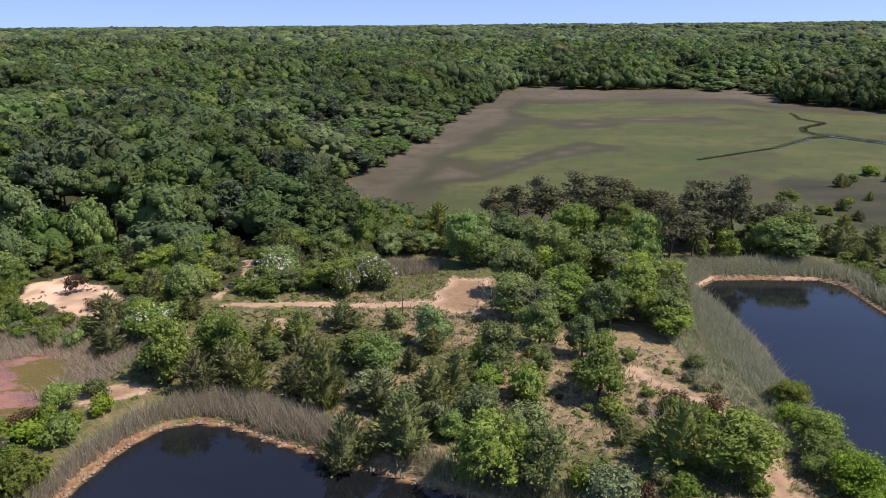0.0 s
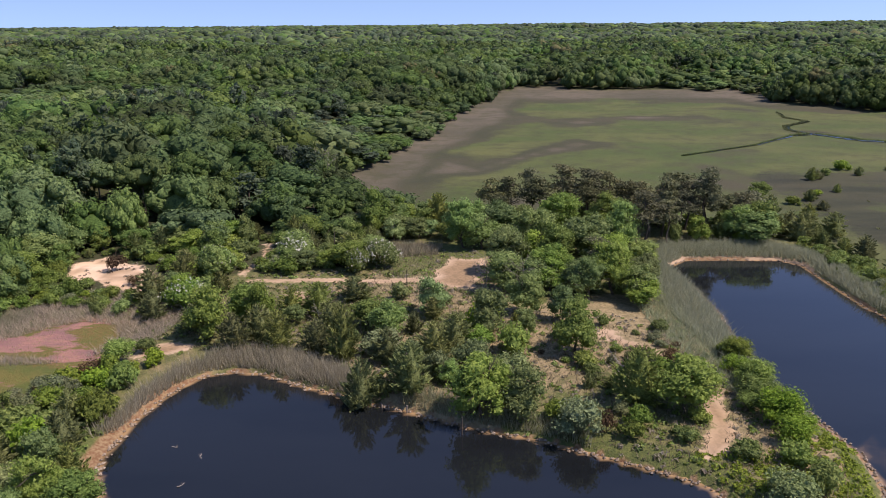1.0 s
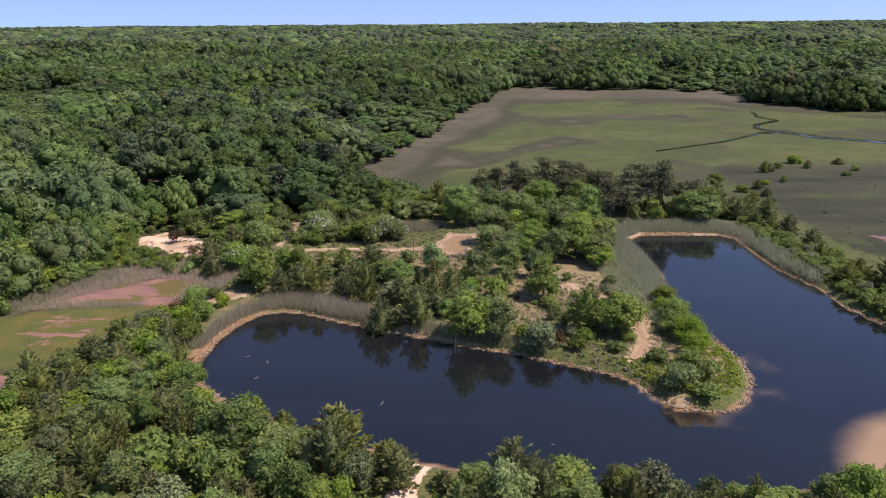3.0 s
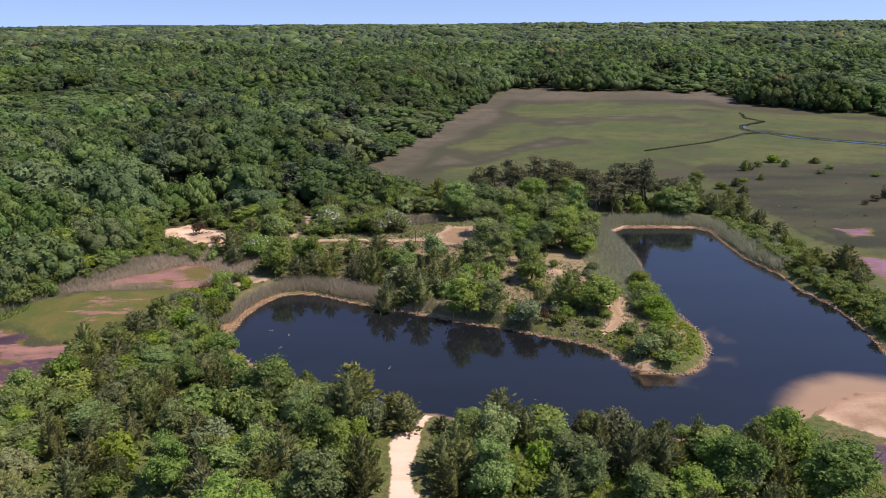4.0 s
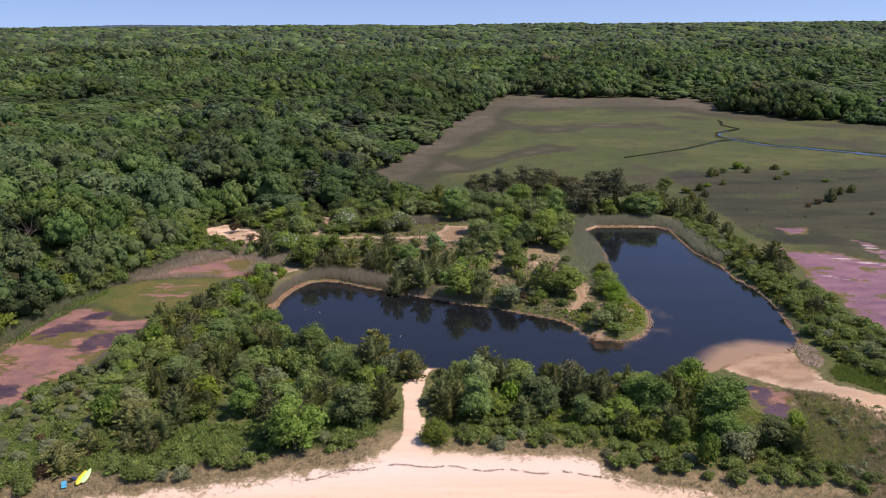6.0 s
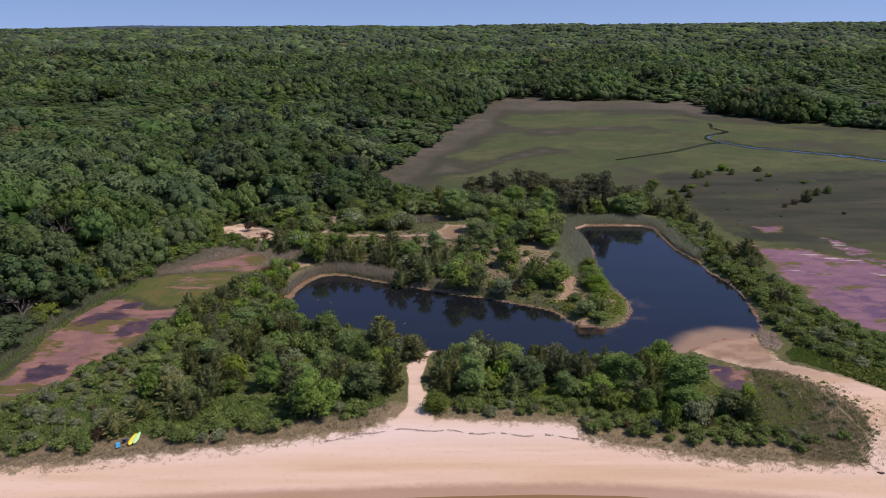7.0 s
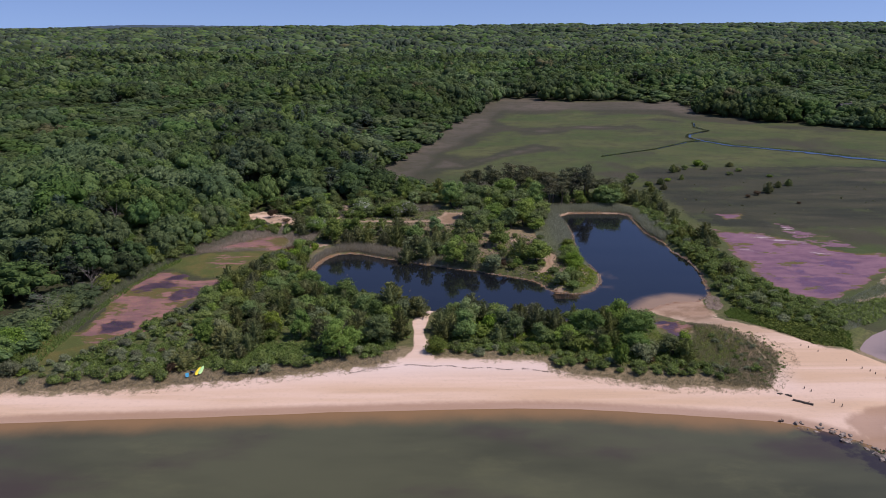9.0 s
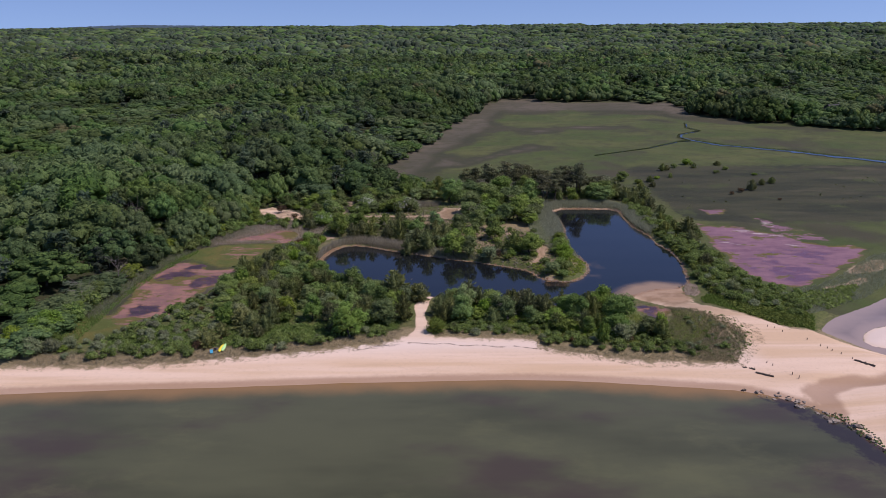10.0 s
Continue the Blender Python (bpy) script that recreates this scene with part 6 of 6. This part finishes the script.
for x, y in ((54.4, -15.5), (54.9, -16.6), (52.0, -11.8), (52.6, -12.6), (57.8, 1.9), (58.6, 1.1), (59.4, -0.4), (62.1, -3.7), (63.1, -6.3), (63.8, -7.2), (64.1, -8.1), (64.9, -9.4), (65.8, -11.2)):
    tagged(post("marker_post", "short dark wooden post standing in the sand", x, y, 0.5 if y < -14 else 0.32, 0.06, M_BARK), group="posts on the sand")
for x, y in ((-8.2, 49.5), (-7.6, 49.3), (-6.6, 48.7), (-5.6, 48.2), (-5.0, 47.9), (-3.3, 47.3)):
    tagged(post("dock_pile", "pale weathered pile of a vanished dock", x, y, 1.0, 0.07, M_DEAD, 1.0), group="piles in the pond")
for x, y, h in ((-15.6, 89.5, 4.4), (-4.6, 75.0, 3.4), (1.5, 43.6, 4.0)):
    post("pole", "thin tall dark pole standing in the scrub", x, y, h, 0.06, M_BARK, 0.4, 1)


def drift_log(x, y, length, r, turn, seed, afloat=False):
    rng = np.random.default_rng(seed)
    pts = [(length * (u - 0.5), rng.normal() * 0.06, r * 0.6 + rng.normal() * 0.02) for u in np.linspace(0, 1, 6)]
    v, f = tube(pts, r * rng.uniform(0.8, 1.15, 6), 8)
    n = len(v)
    ends = [np.array([[7 - i for i in range(8)]]), np.array([[n - 8 + i for i in range(8)]])]
    v2, f2 = tube([(length * 0.2, 0, r), (length * 0.3, 0.25, r * 2.0)], [r * 0.4, r * 0.2], 5)
    ob = new("driftwood_log", mesh_of("driftwood_log", np.vstack([v, v2]), [np.vstack([f, f2 + n]), *ends], [M_DEAD if afloat else M_BARK]))
    ob.matrix_basis = pose(x, y, -r * 0.4 if afloat else level(x, y), 0, 0, turn)
    tagged(ob, "pale bare branch floating in the pond" if afloat else "dark weathered driftwood log lying on the sand", "branch" if afloat else "log")


drift_log(50.3, -15.2, 2.6, 0.16, -32, 1)
drift_log(49.1, -13.4, 0.9, 0.12, -40, 2)
drift_log(48.1, -12.9, 0.6, 0.10, -10, 3)
drift_log(45.6, -19.2, 0.6, 0.14, 10, 4)
drift_log(66.5, -12.4, 2.0, 0.14, -50, 5)
drift_log(67.4, -13.2, 1.6, 0.13, -40, 6)
for k, (x, y) in enumerate(((-22.2, 41.9), (-19.9, 36.6), (-19.6, 40.5), (10.1, 23.3), (-8.3, 29.6), (-6.0, 31.0))):
    drift_log(x, y, 0.5 + 0.12 * (k % 3), 0.04, 50 * k, 20 + k, True)


def wrack_line():
    """The torn line of dry weed that the tide left."""
    rng = np.random.default_rng(95)
    x = rng.uniform(-14, 17, 1500)
    y = np.interp(x, (-14, -12.5, -6.3, -2, 5.2, 15.2, 17), (-6.5, -6.3, -4.5, -4.4, -5.1, -5.8, -6.2)) + 0.22 * np.sin(x * 1.1) + rng.normal(size=1500) * 0.09
    keep = value_noise(x * 1.3, 0 * x, 3) > 0.2
    x, y = x[keep], y[keep]
    at = np.stack([x, y, height(x, y) + 0.04], 1)
    v, f = cards(rng, at, np.tile((0, 0, 1.0), (len(x), 1)), 0.12, 0.6, 0.25)
    tagged(new("wrack_line", mesh_of("wrack_line", v, f, [M_WEED])), "dark broken line of dried seaweed on the beach", "seaweed", kind="stuff")
    rng = np.random.default_rng(96)
    x, y = rng.uniform(53, 60, 700), rng.uniform(-40, -26, 700)
    d = gap(SEA, x, y)
    ok = np.abs(d - 0.4) < 1.0
    x, y = x[ok], y[ok]
    at = np.stack([x, y, np.maximum(height(x, y), 0) + 0.05], 1)
    v, f = cards(rng, at, np.tile((0, 0, 1.0), (len(x), 1)), 0.45, 0.8, 0.5)
    tagged(new("green_algae", mesh_of("green_algae", v, f, [M_ALGAE])), "green algae along the rocky water's edge", "algae", kind="stuff")


wrack_line()


def gloss(name, colour):
    m = Net(name)
    c = m.mix(m.math("MULTIPLY", m.noise(5.0), 0.3), colour, tuple(v * 0.75 for v in colour))
    return m.done(c, 0.3, 0.5)


def paddle_board(x, y, turn, lean, colour_a, colour_b, label):
    """A long rounded board, propped on its edge against the bushes."""
    base = new("paddle_board")
    n, rows = 22, []
    for z, s in ((-0.05, 0.86), (-0.02, 1.0), (0.03, 1.0), (0.06, 0.86)):
        for i in range(n):
            a = 2 * math.pi * i / n
            c = math.cos(a)
            rows.append((1.55 * c * (s * 0.5 + 0.5), 0.40 * math.sin(a) * s * (1 - 0.22 * c), z + 0.08 * abs(c) ** 4))
    i = np.arange(3)[:, None] * n
    j = np.arange(n)
    f = np.stack([i + j, i + (j + 1) % n, i + n + (j + 1) % n, i + n + j], -1).reshape(-1, 4)
    part("hull", (np.array(rows), [f, np.arange(n)[::-1][None], (3 * n + np.arange(n))[None]]), gloss(colour_a[0], colour_a[1]), base)
    pad = [(0.9 * math.cos(2 * math.pi * k / 16) - 0.35, 0.27 * math.sin(2 * math.pi * k / 16), z) for z in (0.062, 0.072) for k in range(16)]
    j = np.arange(16)
    f = np.stack([j, (j + 1) % 16, 16 + (j + 1) % 16, 16 + j], -1)
    part("deck_pad", (np.array(pad), [f, (16 + np.arange(16))[None]]), gloss(colour_b[0], colour_b[1]), base, "coloured deck pad")
    fin, ff = tube([(-1.25, 0, -0.04), (-1.35, 0, -0.2)], [0.06, 0.02], 6)
    part("fin", (fin, [ff]), gloss("fin_black", (0.02, 0.02, 0.02)), base)
    base.matrix_basis = pose(x, y, level(x, y) + 0.42, lean, -20, turn) @ Matrix.Diagonal((0.56, 0.66, 0.9, 1))
    return tagged(base, label, "paddle board", "boards by the bushes")


paddle_board(-35.7, -6.9, 78, 24, ("board_yellow", (0.80, 0.66, 0.03)), ("pad_lime", (0.62, 0.66, 0.10)), "yellow paddle board leaning against the bushes")
paddle_board(-35.32, -6.62, 80, 26, ("board_lime", (0.42, 0.72, 0.28)), ("pad_aqua", (0.3, 0.66, 0.42)), "pale lime paddle board leaning beside the yellow one")


def folding_chair(x, y, turn, name, colour, label):
    base = new("beach_chair")
    cloth = gloss(name, colour)
    metal = gloss(name + "_frame", (0.25, 0.27, 0.3))
    slab = lambda p: (np.array([(sx * 0.28, b, c + o) for b, c in p for sx in (-1, 1) for o in (0, 0.025)]),
                      [np.array([(0, 2, 6, 4), (1, 5, 7, 3), (0, 1, 3, 2), (4, 6, 7, 5), (0, 4, 5, 1), (2, 3, 7, 6)])])
    part("seat", slab([(-0.25, 0.30), (0.22, 0.24)]), cloth, base)
    part("backrest", slab([(0.24, 0.26), (0.55, 0.85)]), cloth, base)
    for sx in (-0.29, 0.29):
        v, f = tube([(sx, -0.28, 0), (sx, 0.1, 0.3), (sx, 0.56, 0.86)], [0.018] * 3, 5)
        part("leg", (v, [f]), metal, base)
        v, f = tube([(sx, 0.4, 0), (sx, -0.2, 0.32)], [0.018] * 2, 5)
        part("leg", (v, [f]), metal, base)
    base.matrix_basis = pose(x, y, level(x, y), 0, 0, turn) @ Matrix.Diagonal((0.85, 0.85, 0.6, 1))
    tagged(base, label, "chair", "gear by the bushes")


folding_chair(-37.0, -7.9, 20, "cloth_cyan", (0.06, 0.42, 0.62), "bright cyan folding beach chair on the dune edge")
folding_chair(-36.6, -6.7, 170, "cloth_navy", (0.02, 0.05, 0.16), "dark blue folding chair under the bushes")


# ---- houses among the trees ----
M_SHINGLE = plain("roof_shingle", (0.045, 0.045, 0.05), (0.075, 0.072, 0.072), 2)
M_PALE = plain("pale_roof", (0.62, 0.61, 0.58), (0.48, 0.47, 0.44), 2)
M_SIDING = plain("grey_siding", (0.20, 0.19, 0.18), (0.13, 0.125, 0.12), 2)
M_FRAME = plain("white_frame", (0.75, 0.74, 0.71), (0.62, 0.61, 0.58), 2, 0.5)
M_PANE = gloss("window_pane", (0.03, 0.035, 0.04))


def box(x0, x1, y0, y1, z0, z1):
    v = np.array([(x, y, z) for z in (z0, z1) for y in (y0, y1) for x in (x0, x1)], float)
    return v, [np.array([(0, 2, 3, 1), (4, 5, 7, 6), (0, 1, 5, 4), (2, 6, 7, 3), (0, 4, 6, 2), (1, 3, 7, 5)])]


def house(x, y, turn, length, depth, eaves, roof_mat, label):
    base = new("house")
    l, d, r = length / 2, depth / 2, eaves + depth * 0.32
    v = np.array([(-l, -d, -0.5), (l, -d, -0.5), (l, d, -0.5), (-l, d, -0.5), (-l, -d, eaves), (l, -d, eaves), (l, d, eaves), (-l, d, eaves), (-l, 0, r), (l, 0, r)], float)
    part("wall", (v, [np.array([(0, 1, 5, 4), (2, 3, 7, 6), (0, 3, 2, 1)]), np.array([(1, 2, 6, 9, 5), (3, 0, 4, 8, 7)])]), M_SIDING, base)
    o, t = 0.5, 0.22
    slope = (r - eaves) / d
    edge = [(-d - o, eaves - o * slope), (0, r), (d + o, eaves - o * slope)]
    rv = np.array([(sx * (l + o), yy, zz + up) for up in (0.02, t) for yy, zz in edge for sx in (-1, 1)], float)
    part("roof", (rv, [np.array([(6, 7, 9, 8), (8, 9, 11, 10), (0, 2, 3, 1), (2, 4, 5, 3), (0, 1, 7, 6), (4, 10, 11, 5), (0, 6, 8, 2), (2, 8, 10, 4), (1, 3, 9, 7), (3, 5, 11, 9)])]), roof_mat, base)
    part("chimney", box(l * 0.4, l * 0.4 + 0.8, 0.4, 1.1, eaves, r + 0.9), M_ROCK, base)
    for k in range(4):
        cx = -l + length * (k + 0.5) / 4
        for z0 in ((0.9,) if eaves < 4 else (0.9, 3.6)):
            win = part("window", box(cx - 0.65, cx + 0.65, -d - 0.06, -d + 0.02, z0, z0 + 1.4), M_FRAME, base)
            part("pane", box(cx - 0.55, cx + 0.55, -d - 0.09, -d - 0.05, z0 + 0.1, z0 + 1.3), M_PANE, win)
    base.matrix_basis = pose(x, y, level(x, y), 0, 0, turn)
    tagged(base, label, "house", "houses in the woods")


for x, y, turn, roof, label in HOUSES:
    house(x, y, turn, 11, 7.0, 3.3, M_PALE if roof else M_SHINGLE, label)
